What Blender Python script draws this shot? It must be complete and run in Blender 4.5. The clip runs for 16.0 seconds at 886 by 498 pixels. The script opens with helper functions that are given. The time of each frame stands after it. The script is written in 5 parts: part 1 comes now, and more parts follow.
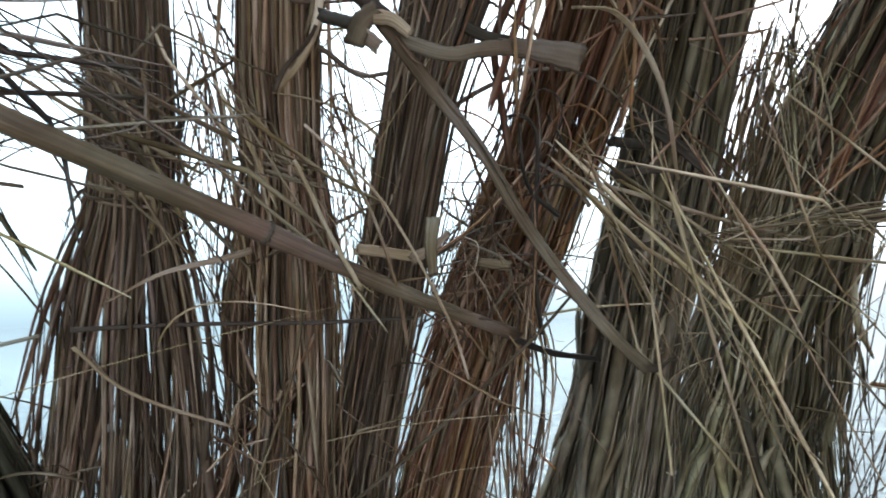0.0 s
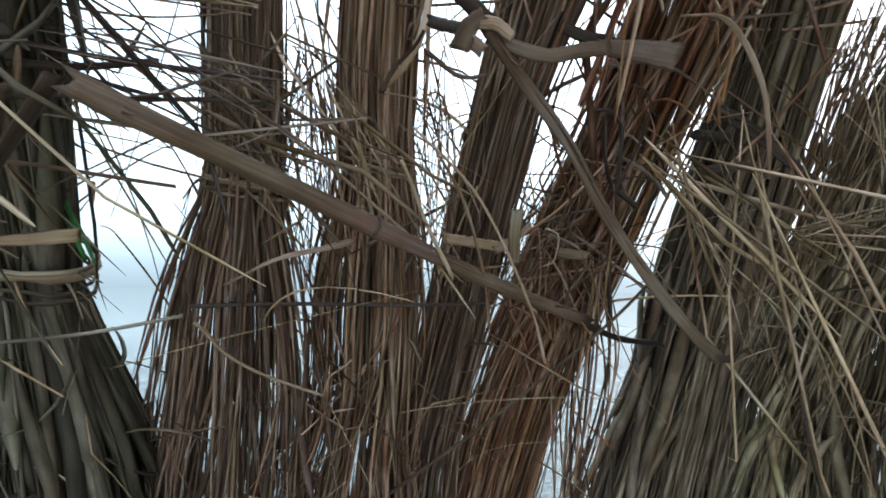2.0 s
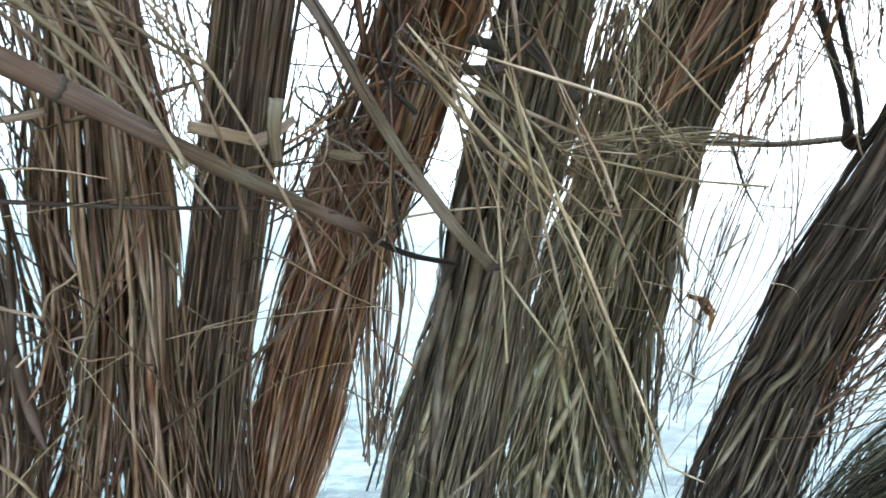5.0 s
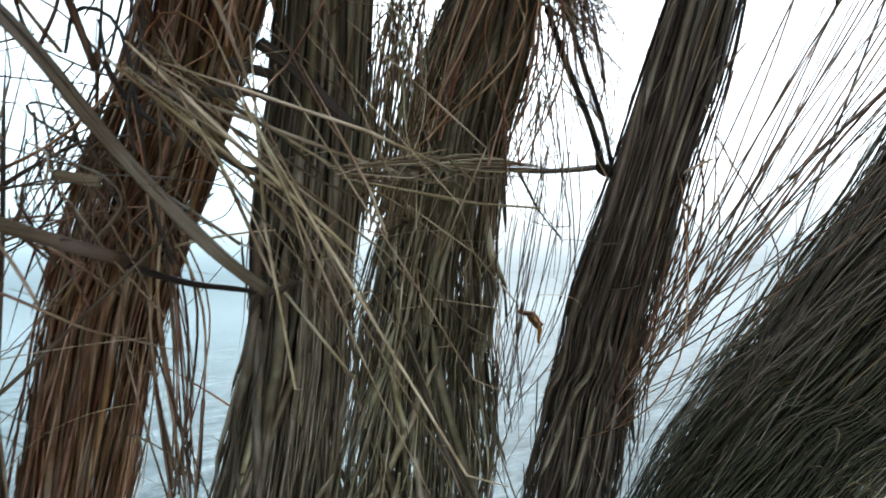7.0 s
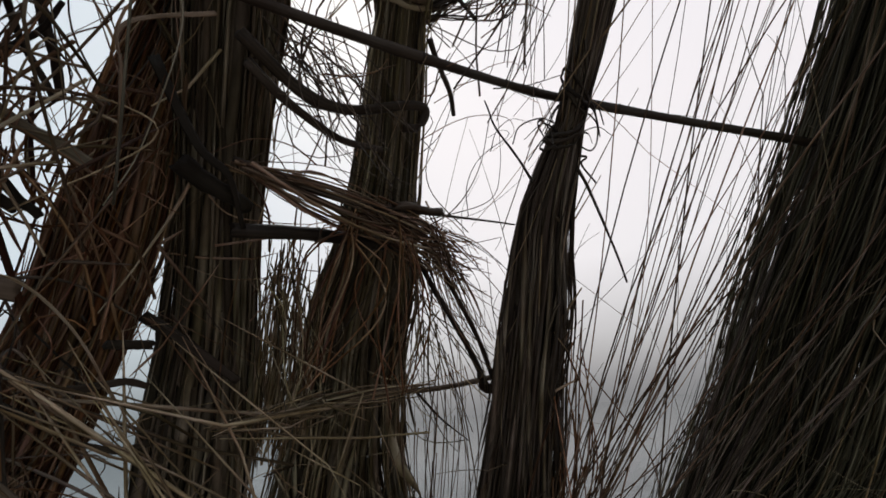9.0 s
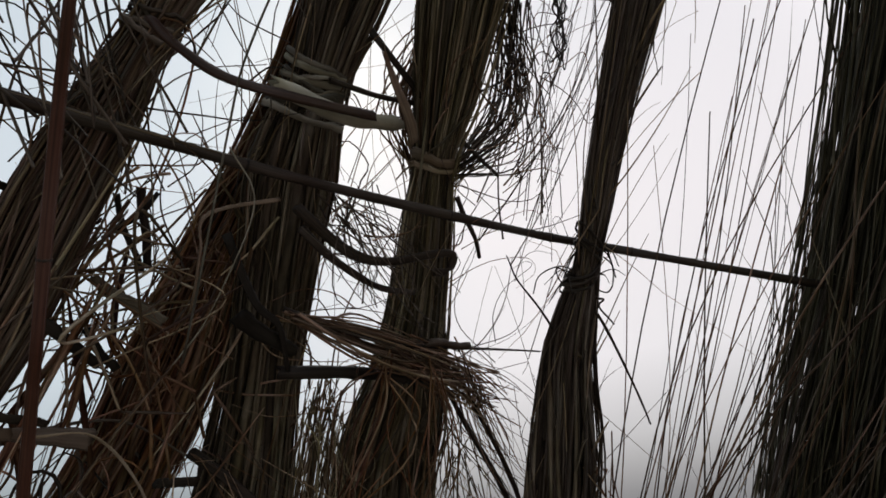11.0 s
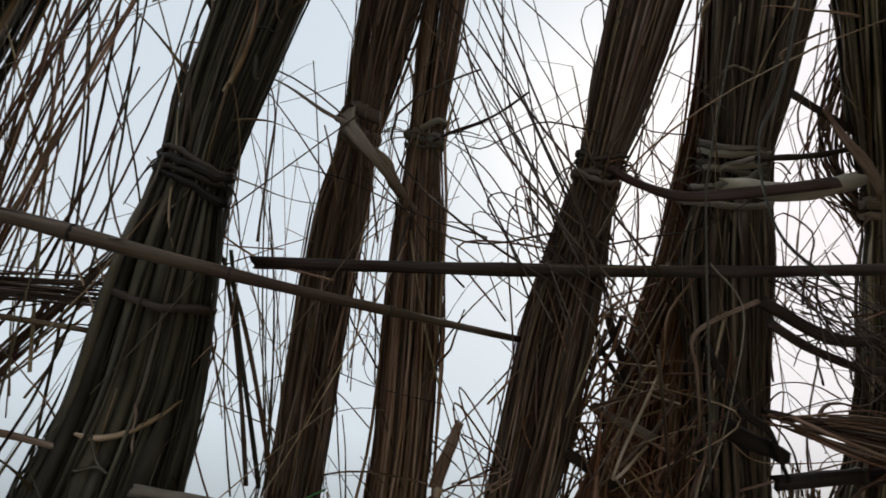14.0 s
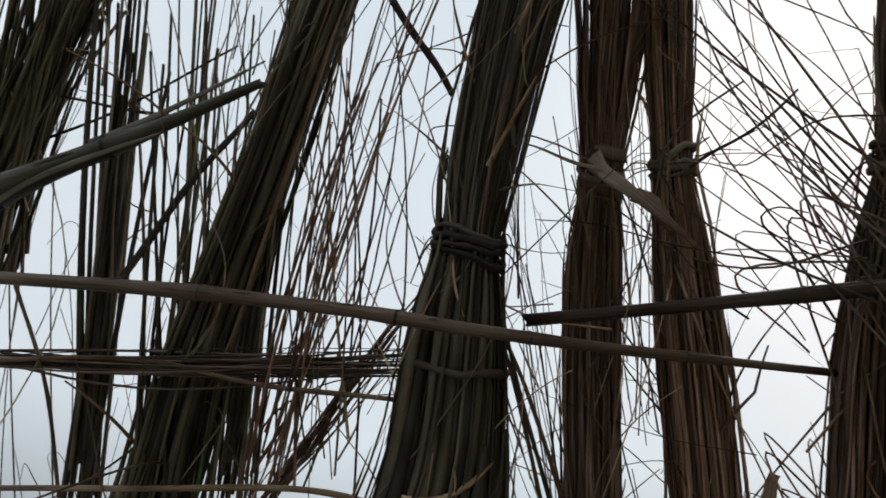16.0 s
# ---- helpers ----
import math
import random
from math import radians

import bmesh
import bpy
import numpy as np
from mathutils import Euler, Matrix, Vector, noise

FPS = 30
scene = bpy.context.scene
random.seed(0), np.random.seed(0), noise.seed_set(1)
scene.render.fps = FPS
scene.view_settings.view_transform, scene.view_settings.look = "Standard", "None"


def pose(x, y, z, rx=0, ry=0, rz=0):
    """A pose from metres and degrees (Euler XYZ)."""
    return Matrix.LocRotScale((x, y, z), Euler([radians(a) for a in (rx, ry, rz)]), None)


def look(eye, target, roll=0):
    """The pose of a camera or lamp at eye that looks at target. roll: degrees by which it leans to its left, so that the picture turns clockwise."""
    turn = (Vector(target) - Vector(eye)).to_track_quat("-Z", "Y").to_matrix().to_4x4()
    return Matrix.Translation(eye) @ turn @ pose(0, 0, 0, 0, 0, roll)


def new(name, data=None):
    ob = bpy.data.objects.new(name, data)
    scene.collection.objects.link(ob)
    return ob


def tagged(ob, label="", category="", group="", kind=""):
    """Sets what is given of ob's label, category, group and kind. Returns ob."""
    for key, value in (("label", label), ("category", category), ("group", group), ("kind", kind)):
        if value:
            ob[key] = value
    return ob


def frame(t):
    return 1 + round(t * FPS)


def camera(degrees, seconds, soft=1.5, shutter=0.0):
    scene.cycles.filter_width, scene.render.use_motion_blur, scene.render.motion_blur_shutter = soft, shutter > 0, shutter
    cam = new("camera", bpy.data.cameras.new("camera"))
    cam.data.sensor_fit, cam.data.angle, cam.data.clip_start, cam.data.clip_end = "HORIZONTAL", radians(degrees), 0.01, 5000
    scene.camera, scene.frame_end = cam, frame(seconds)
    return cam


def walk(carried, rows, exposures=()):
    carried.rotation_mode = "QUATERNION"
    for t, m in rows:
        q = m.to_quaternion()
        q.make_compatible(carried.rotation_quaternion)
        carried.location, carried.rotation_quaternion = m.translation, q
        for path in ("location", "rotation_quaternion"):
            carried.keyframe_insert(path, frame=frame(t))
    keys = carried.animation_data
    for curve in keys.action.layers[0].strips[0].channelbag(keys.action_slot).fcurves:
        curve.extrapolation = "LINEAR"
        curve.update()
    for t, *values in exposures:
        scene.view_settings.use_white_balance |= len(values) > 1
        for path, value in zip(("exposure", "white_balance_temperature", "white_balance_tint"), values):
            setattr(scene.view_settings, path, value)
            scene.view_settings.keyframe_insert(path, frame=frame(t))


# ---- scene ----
cam = camera(84.0, 16.0, soft=1.65, shutter=0.18)
PATH = [
    (0, (-0.021, 0.267, 1.5), (0.068, 2.244, 1.785), -1.0),
    (0.5, (-0.063, 0.261, 1.525), (-0.183, 2.225, 1.886), -0.3),
    (1, (-0.097, 0.24, 1.544), (-0.358, 2.187, 1.917), 0.7),
    (1.5, (-0.097, 0.236, 1.537), (-0.34, 2.199, 1.83), 1.2),
    (2, (-0.066, 0.242, 1.516), (-0.127, 2.234, 1.68), 0.8),
    (2.5, (-0.048, 0.248, 1.497), (-0.054, 2.247, 1.533), 0.8),
    (3, (-0.039, 0.26, 1.485), (0.005, 2.26, 1.478), 0.7),
    (3.5, (-0.038, 0.264, 1.484), (0.013, 2.263, 1.462), 0.9),
    (4, (-0.038, 0.267, 1.483), (0.058, 2.264, 1.449), 1.0),
    (4.5, (-0.02, 0.267, 1.48), (0.198, 2.255, 1.444), 1.3),
    (4.7, (-0.003, 0.269, 1.476), (0.354, 2.236, 1.447), 1.1),
    (6.8, (0.124, 0.215, 1.437), (0.949, 2.035, 1.532), -1.3),
    (7, (0.133, 0.216, 1.461), (1.067, 1.981, 1.557), -1.7),
    (7.5, (0.174, 0.163, 1.504), (1.207, 1.855, 1.772), -4.4),
    (8, (0.192, 0.136, 1.542), (1.316, 1.736, 1.96), -5.1),
    (8.5, (0.185, 0.121, 1.553), (1.305, 1.695, 2.068), -5.6),
    (9, (0.177, 0.102, 1.568), (1.266, 1.649, 2.215), -5.9),
    (9.2, (0.171, 0.1, 1.572), (1.264, 1.62, 2.273), -6.2),
    (11.3, (0.138, 0.031, 1.616), (1.059, 1.491, 2.626), -5.2),
    (11.5, (0.134, 0.027, 1.632), (1.056, 1.492, 2.634), -6.3),
    (12, (0.121, 0.023, 1.643), (1.02, 1.457, 2.708), -8.3),
    (12.5, (0.083, 0.041, 1.646), (0.872, 1.488, 2.779), -10.1),
    (13, (0.03, 0.046, 1.654), (0.401, 1.593, 2.866), -6.9),
    (13.5, (-0.02, 0.046, 1.659), (0.083, 1.633, 2.872), -2.3),
    (14, (-0.054, 0.047, 1.661), (-0.146, 1.651, 2.853), 1.7),
    (14.5, (-0.077, 0.044, 1.665), (-0.312, 1.629, 2.863), 2.5),
    (15, (-0.093, 0.038, 1.668), (-0.47, 1.565, 2.904), 3.3),
    (15.5, (-0.122, 0.031, 1.673), (-0.67, 1.499, 2.916), 4.3),
    (16, (-0.147, 0.017, 1.672), (-0.853, 1.411, 2.921), 7.3),
]
walk(cam, [(t, look(eye, target, roll)) for t, eye, target, roll in PATH],
     exposures=((0.0, 2.23, 5750, 3), (0.5, 2.13, 5750, 4), (1.0, 1.85, 5850, 5), (1.5, 1.79, 5850, 7), (2.0, 2.00, 5850, 6), (2.5, 2.55, 5750, 6), (3.5, 2.91, 5630, 2), (4.0, 2.91, 5530, 0), (4.5, 2.89, 5480, -1), (7.0, 1.94, 5730, 1), (7.5, 1.48, 5980, 4), (8.0, 0.78, 6230, 6), (8.5, 0.40, 6450, 12), (9.0, 0.23, 6600, 14), (11.5, 0.16, 6600, 14), (12.5, 0.10, 6650, 13), (13.0, 0.08, 6580, 15), (13.5, 0.10, 6580, 15), (14.0, 0.30, 6680, 15), (15.0, 0.43, 6730, 15), (16.0, 0.35, 6780, 15)))

# ---- sky, light and exposure ----
world = bpy.data.worlds.new("overcast_sky")
scene.world = world
world.use_nodes = True
wn, wl = world.node_tree.nodes, world.node_tree.links
wn.clear()
SUN_UP, SUN_TURN = radians(48), radians(20)
sky = wn.new("ShaderNodeTexSky")
sky.sky_type, sky.sun_disc = "NISHITA", False
sky.sun_elevation, sky.sun_rotation, sky.dust_density, sky.air_density = SUN_UP, SUN_TURN, 6.0, 1.4
sky_level = wn.new("ShaderNodeVectorMath")
sky_level.operation = "SCALE"
sky_level.inputs["Scale"].default_value = 0.034
wl.new(sky.outputs[0], sky_level.inputs[0])
where = wn.new("ShaderNodeTexCoord")
split = wn.new("ShaderNodeSeparateXYZ")
wl.new(where.outputs["Generated"], split.inputs[0])
cloud = wn.new("ShaderNodeValToRGB")          # the cloud cover, duller in the mist over the water
wl.new(split.outputs["Z"], cloud.inputs[0])
cloud.color_ramp.elements[0].position, cloud.color_ramp.elements[0].color = 0.0, (0.250, 0.272, 0.278, 1)
cloud.color_ramp.elements[1].position, cloud.color_ramp.elements[1].color = 0.9, (0.90, 0.96, 1.0, 1)
for p, c in ((0.04, (0.315, 0.34, 0.35, 1)), (0.13, (0.60, 0.64, 0.655, 1)), (0.27, (0.90, 0.94, 0.96, 1)), (0.5, (0.95, 0.98, 1.0, 1))):
    e = cloud.color_ramp.elements.new(p)
    e.color = c
blend = wn.new("ShaderNodeMix")
blend.data_type = "RGBA"
blend.inputs[0].default_value = 0.82
wl.new(sky_level.outputs[0], blend.inputs[6])
side = wn.new("ShaderNodeValToRGB")          # brighter and warmer where the veiled sun stands
wl.new(split.outputs["X"], side.inputs[0])
side.color_ramp.interpolation = "EASE"
side.color_ramp.elements[0].position, side.color_ramp.elements[0].color = 0.0, (0.735, 0.825, 0.87, 1)
side.color_ramp.elements[1].position, side.color_ramp.elements[1].color = 0.70, (1.03, 0.985, 0.98, 1)
tinted = wn.new("ShaderNodeMix")
tinted.data_type, tinted.blend_type = "RGBA", "MULTIPLY"
tinted.inputs[0].default_value = 1.0
wl.new(cloud.outputs[0], tinted.inputs[6])
wl.new(side.outputs[0], tinted.inputs[7])
wl.new(tinted.outputs[2], blend.inputs[7])
back = wn.new("ShaderNodeBackground")
rear_fill = wn.new("ShaderNodeMapRange")      # added fill: unseen sky behind the viewpoint raised to light the wall's near faces
rear_fill.interpolation_type = "SMOOTHSTEP"
rear_fill.inputs[1].default_value, rear_fill.inputs[2].default_value, rear_fill.inputs[3].default_value, rear_fill.inputs[4].default_value = 0.2, -0.9, 0.91, 2.8
wl.new(split.outputs["Y"], rear_fill.inputs[0])
wl.new(rear_fill.outputs[0], back.inputs["Strength"])
wl.new(blend.outputs[2], back.inputs["Color"])
wo = wn.new("ShaderNodeOutputWorld")
wl.new(back.outputs[0], wo.inputs[0])

sun_lamp = bpy.data.lights.new("veiled_sun", "SUN")
sun_lamp.energy, sun_lamp.angle, sun_lamp.color = 0.9, radians(25), (1.0, 0.96, 0.9)
sun = new("veiled_sun", sun_lamp)
sun.matrix_world = look((3, 9, 12), (0, 0, 0))


# ---- materials ----
def principled(name):
    m = bpy.data.materials.new(name)
    m.use_nodes = True
    nt = m.node_tree
    return m, nt.nodes, nt.links, nt.nodes["Principled BSDF"]


def reed_material(name, dark, mid, light, glow=0.25, rough=0.72, per_object=False, streaks=3.0):
    """Dry stalks: each one its own shade, streaked along its length, with dark stains and a little light let through."""
    m, n, l, b = principled(name)
    if per_object:
        rnd = n.new("ShaderNodeObjectInfo").outputs["Random"]
    else:
        rnd = n.new("ShaderNodeNewGeometry").outputs["Random Per Island"]
    ramp = n.new("ShaderNodeValToRGB")
    l.new(rnd, ramp.inputs[0])
    ramp.color_ramp.elements[0].position, ramp.color_ramp.elements[0].color = 0.05, (*(0.62 * k for k in dark), 1)
    ramp.color_ramp.elements[1].position, ramp.color_ramp.elements[1].color = 1.0, (*light, 1)
    e = ramp.color_ramp.elements.new(0.55)
    e.color = (*mid, 1)
    tc = n.new("ShaderNodeTexCoord")
    mp = n.new("ShaderNodeMapping")
    mp.inputs["Scale"].default_value = (streaks, 14, 1)
    l.new(tc.outputs["UV"], mp.inputs[0])
    grain = n.new("ShaderNodeTexNoise")
    grain.inputs["Scale"].default_value, grain.inputs["Detail"].default_value = 1.0, 4
    l.new(mp.outputs[0], grain.inputs["Vector"])
    stain = n.new("ShaderNodeTexNoise")
    stain.inputs["Scale"].default_value, stain.inputs["Detail"].default_value = 13, 5
    own = n.new("ShaderNodeVectorMath")          # no two stalks stained alike
    own.operation = "MULTIPLY_ADD"
    own.inputs[1].default_value = (37.0, 53.0, 71.0)
    l.new(rnd, own.inputs[0])
    l.new(tc.outputs["Object"], own.inputs[2])
    l.new(own.outputs[0], stain.inputs["Vector"])
    g = n.new("ShaderNodeMapRange")
    g.inputs[1].default_value, g.inputs[2].default_value, g.inputs[3].default_value, g.inputs[4].default_value = 0.3, 0.7, 0.55, 1.4
    l.new(grain.outputs[0], g.inputs[0])
    fleck = n.new("ShaderNodeTexNoise")
    fleck.inputs["Scale"].default_value, fleck.inputs["Detail"].default_value = 260, 3
    l.new(tc.outputs["Object"], fleck.inputs["Vector"])
    s = n.new("ShaderNodeMapRange")
    s.inputs[1].default_value, s.inputs[2].default_value, s.inputs[3].default_value, s.inputs[4].default_value = 0.32, 0.68, 0.5, 1.35
    l.new(stain.outputs[0], s.inputs[0])
    mul = n.new("ShaderNodeMath")
    mul.operation = "MULTIPLY"
    l.new(g.outputs[0], mul.inputs[0])
    l.new(s.outputs[0], mul.inputs[1])
    vm = n.new("ShaderNodeVectorMath")
    vm.operation = "SCALE"
    patch = n.new("ShaderNodeTexNoise")          # greener and redder patches
    patch.inputs["Scale"].default_value, patch.inputs["Detail"].default_value = 7, 2
    l.new(own.outputs[0], patch.inputs["Vector"])
    turn = n.new("ShaderNodeMapRange")
    turn.inputs[1].default_value, turn.inputs[2].default_value, turn.inputs[3].default_value, turn.inputs[4].default_value = 0.32, 0.68, 0.476, 0.514
    l.new(patch.outputs[0], turn.inputs[0])
    hue = n.new("ShaderNodeHueSaturation")
    rich = n.new("ShaderNodeMapRange")
    rich.inputs[1].default_value, rich.inputs[2].default_value, rich.inputs[3].default_value, rich.inputs[4].default_value = 0.32, 0.68, 1.45, 0.85
    l.new(stain.outputs[0], rich.inputs[0])
    l.new(rich.outputs[0], hue.inputs["Saturation"])
    l.new(turn.outputs[0], hue.inputs["Hue"])
    l.new(ramp.outputs[0], hue.inputs["Color"])
    l.new(hue.outputs[0], vm.inputs[0])
    l.new(mul.outputs[0], vm.inputs["Scale"])
    l.new(vm.outputs[0], b.inputs["Base Color"])
    b.inputs["Roughness"].default_value = rough
    b.inputs["Specular IOR Level"].default_value = 0.1
    bump = n.new("ShaderNodeBump")
    bump.inputs["Strength"].default_value, bump.inputs["Distance"].default_value = 0.5, 0.0012
    both = n.new("ShaderNodeMath")
    both.operation = "ADD"
    l.new(grain.outputs[0], both.inputs[0])
    l.new(fleck.outputs[0], both.inputs[1])
    l.new(both.outputs[0], bump.inputs["Height"])
    l.new(bump.outputs[0], b.inputs["Normal"])
    if glow:
        tr = n.new("ShaderNodeBsdfTranslucent")
        warm = n.new("ShaderNodeVectorMath")
        warm.operation = "MULTIPLY"
        warm.inputs[1].default_value = (1.9, 1.3, 0.70)
        l.new(vm.outputs[0], warm.inputs[0])
        l.new(warm.outputs[0], tr.inputs["Color"])
        mix = n.new("ShaderNodeMixShader")
        mix.inputs[0].default_value = glow
        l.new(b.outputs[0], mix.inputs[1])
        l.new(tr.outputs[0], mix.inputs[2])
        l.new(mix.outputs[0], n["Material Output"].inputs[0])
    return m


RUST = ((0.062, 0.041, 0.029), (0.112, 0.076, 0.053), (0.190, 0.134, 0.094))
UMBER = ((0.052, 0.036, 0.027), (0.088, 0.063, 0.047), (0.145, 0.107, 0.080))
OLIVE = ((0.046, 0.037, 0.025), (0.100, 0.082, 0.055), (0.210, 0.176, 0.118))
DARK = ((0.034, 0.026, 0.021), (0.058, 0.045, 0.036), (0.100, 0.079, 0.062))
GREEN = ((0.026, 0.024, 0.017), (0.052, 0.048, 0.033), (0.108, 0.098, 0.068))
STRAW = ((0.084, 0.062, 0.041), (0.148, 0.114, 0.077), (0.255, 0.205, 0.143))
MOSS = ((0.024, 0.0215, 0.0155), (0.039, 0.0350, 0.0255), (0.064, 0.057, 0.042))
AMBER = ((0.074, 0.041, 0.026), (0.122, 0.072, 0.046), (0.190, 0.120, 0.078))
KHAKI = ((0.042, 0.0325, 0.0235), (0.080, 0.0635, 0.046), (0.142, 0.116, 0.085))
TONES = {"umber": UMBER, "khaki": KHAKI, "amber": AMBER, "moss": MOSS, "rust": RUST, "olive": OLIVE, "dark": DARK, "green": GREEN, "straw": STRAW}
REED = {k: reed_material(k + "_reed", *v, glow=0.38 if k in ("rust", "amber", "umber", "straw") else 0.2) for k, v in TONES.items()}
BLADE = {k: reed_material(k + "_blade", *v, glow=0.28 if k in ("rust", "amber", "umber", "straw") else 0.15, per_object=True) for k, v in TONES.items()}
WOOD = reed_material("weathered_cane", (0.040, 0.028, 0.019), (0.054, 0.038, 0.026), (0.072, 0.052, 0.036), glow=0, rough=0.6, per_object=True, streaks=18.0)
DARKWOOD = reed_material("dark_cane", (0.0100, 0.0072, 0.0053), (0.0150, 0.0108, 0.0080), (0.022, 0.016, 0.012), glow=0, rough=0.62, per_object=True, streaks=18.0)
REDWOOD = reed_material("reddish_cane", (0.024, 0.012, 0.0085), (0.031, 0.0155, 0.011), (0.040, 0.020, 0.014), glow=0.1, rough=0.6, per_object=True, streaks=18.0)
BROWN = reed_material("brown_cane", (0.0315, 0.0232, 0.0165), (0.0435, 0.0323, 0.0232), (0.06, 0.045, 0.0323), glow=0, rough=0.6, per_object=True, streaks=18.0)
MOSSY = reed_material("mossy_cane", (0.024, 0.024, 0.017), (0.034, 0.033, 0.024), (0.048, 0.046, 0.034), glow=0, rough=0.55, per_object=True, streaks=18.0)
PINK = reed_material("pinkish_leaf", (0.064, 0.0476, 0.0372), (0.082, 0.062, 0.0488), (0.104, 0.079, 0.0634), glow=0.2, per_object=True, streaks=14.0)
CORD = reed_material("grey_cord", (0.0546, 0.0491, 0.0382), (0.0936, 0.0842, 0.0655), (0.1482, 0.1326, 0.103), glow=0.1, per_object=True)
SPLIT = reed_material("split_cane", (0.15, 0.112, 0.082), (0.19, 0.145, 0.108), (0.24, 0.185, 0.14), glow=0.25, per_object=True, streaks=16.0)
LEAF = reed_material("dry_leaf", (0.0663, 0.0485, 0.0331), (0.1003, 0.0748, 0.0527), (0.1487, 0.1122, 0.0799), glow=0.2, per_object=True, streaks=14.0)
ORANGE = reed_material("orange_leaf", (0.21, 0.11, 0.05), (0.27, 0.145, 0.068), (0.33, 0.18, 0.09), glow=0.3, per_object=True)
GRASS = reed_material("green_blade", (0.03, 0.075, 0.03), (0.035, 0.085, 0.035), (0.045, 0.10, 0.04), glow=0.25, rough=0.5, per_object=True)

WATER, wnodes, wlinks, wb = principled("misty_water")
wb.inputs["Base Color"].default_value = (0.34, 0.40, 0.41, 1)
wb.inputs["Roughness"].default_value = 0.06
wb.inputs["IOR"].default_value = 1.33
wtc = wnodes.new("ShaderNodeTexCoord")
wmp = wnodes.new("ShaderNodeMapping")
wmp.inputs["Scale"].default_value = (0.55, 1.0, 1.0)
wlinks.new(wtc.outputs["Object"], wmp.inputs[0])
rip = wnodes.new("ShaderNodeTexNoise")
rip.inputs["Scale"].default_value, rip.inputs["Detail"].default_value, rip.inputs["Roughness"].default_value = 3.2, 7, 0.62
wlinks.new(wmp.outputs[0], rip.inputs["Vector"])
swell = wnodes.new("ShaderNodeTexNoise")
swell.inputs["Scale"].default_value, swell.inputs["Detail"].default_value = 0.5, 3
wlinks.new(wmp.outputs[0], swell.inputs["Vector"])
add = wnodes.new("ShaderNodeMath")
add.operation = "ADD"
wlinks.new(rip.outputs[0], add.inputs[0])
wlinks.new(swell.outputs[0], add.inputs[1])
wbump = wnodes.new("ShaderNodeBump")
wbump.inputs["Strength"].default_value, wbump.inputs["Distance"].default_value = 0.9, 0.10
wlinks.new(add.outputs[0], wbump.inputs["Height"])
far = wnodes.new("ShaderNodeVectorMath")      # ripples lie flat in the distance
far.operation = "LENGTH"
wlinks.new(wtc.outputs["Object"], far.inputs[0])
calm = wnodes.new("ShaderNodeMapRange")
calm.inputs[1].default_value, calm.inputs[2].default_value, calm.inputs[3].default_value, calm.inputs[4].default_value = 8.0, 45.0, 0.9, 0.03
wlinks.new(far.outputs["Value"], calm.inputs[0])
wlinks.new(calm.outputs[0], wbump.inputs["Strength"])
wlinks.new(wbump.outputs[0], wb.inputs["Normal"])
# light crests and dark troughs of the ripples painted into the base colour
ripple_tone = wnodes.new("ShaderNodeValToRGB")
wlinks.new(rip.outputs[0], ripple_tone.inputs[0])
ripple_tone.color_ramp.elements[0].position, ripple_tone.color_ramp.elements[0].color = 0.40, (0.020, 0.027, 0.028, 1)
ripple_tone.color_ramp.elements[1].position, ripple_tone.color_ramp.elements[1].color = 0.64, (0.085, 0.098, 0.098, 1)
wlinks.new(ripple_tone.outputs[0], wb.inputs["Base Color"])

# sand out of view, coloured pale so it bounces light onto the leaning wall
SAND, sn, sl, sb = principled("bounce_sand")
stc = sn.new("ShaderNodeTexCoord")
sno = sn.new("ShaderNodeTexNoise")
sno.inputs["Scale"].default_value, sno.inputs["Detail"].default_value = 3.0, 9
sl.new(stc.outputs["Object"], sno.inputs["Vector"])
sra = sn.new("ShaderNodeValToRGB")
sl.new(sno.outputs[0], sra.inputs[0])
sra.color_ramp.elements[0].position, sra.color_ramp.elements[0].color = 0.35, (0.27, 0.235, 0.19, 1)
sra.color_ramp.elements[1].position, sra.color_ramp.elements[1].color = 0.65, (0.42, 0.37, 0.30, 1)
sl.new(sra.outputs[0], sb.inputs["Base Color"])
sb.inputs["Roughness"].default_value = 0.9
sbu = sn.new("ShaderNodeBump")
sbu.inputs["Strength"].default_value, sbu.inputs["Distance"].default_value = 0.6, 0.03
sl.new(sno.outputs[0], sbu.inputs["Height"])
sl.new(sbu.outputs[0], sb.inputs["Normal"])

# ---- mesh helpers ----
rng = np.random.default_rng(7)


def unit(v):
    return v / np.maximum(np.linalg.norm(v, axis=-1, keepdims=True), 1e-9)


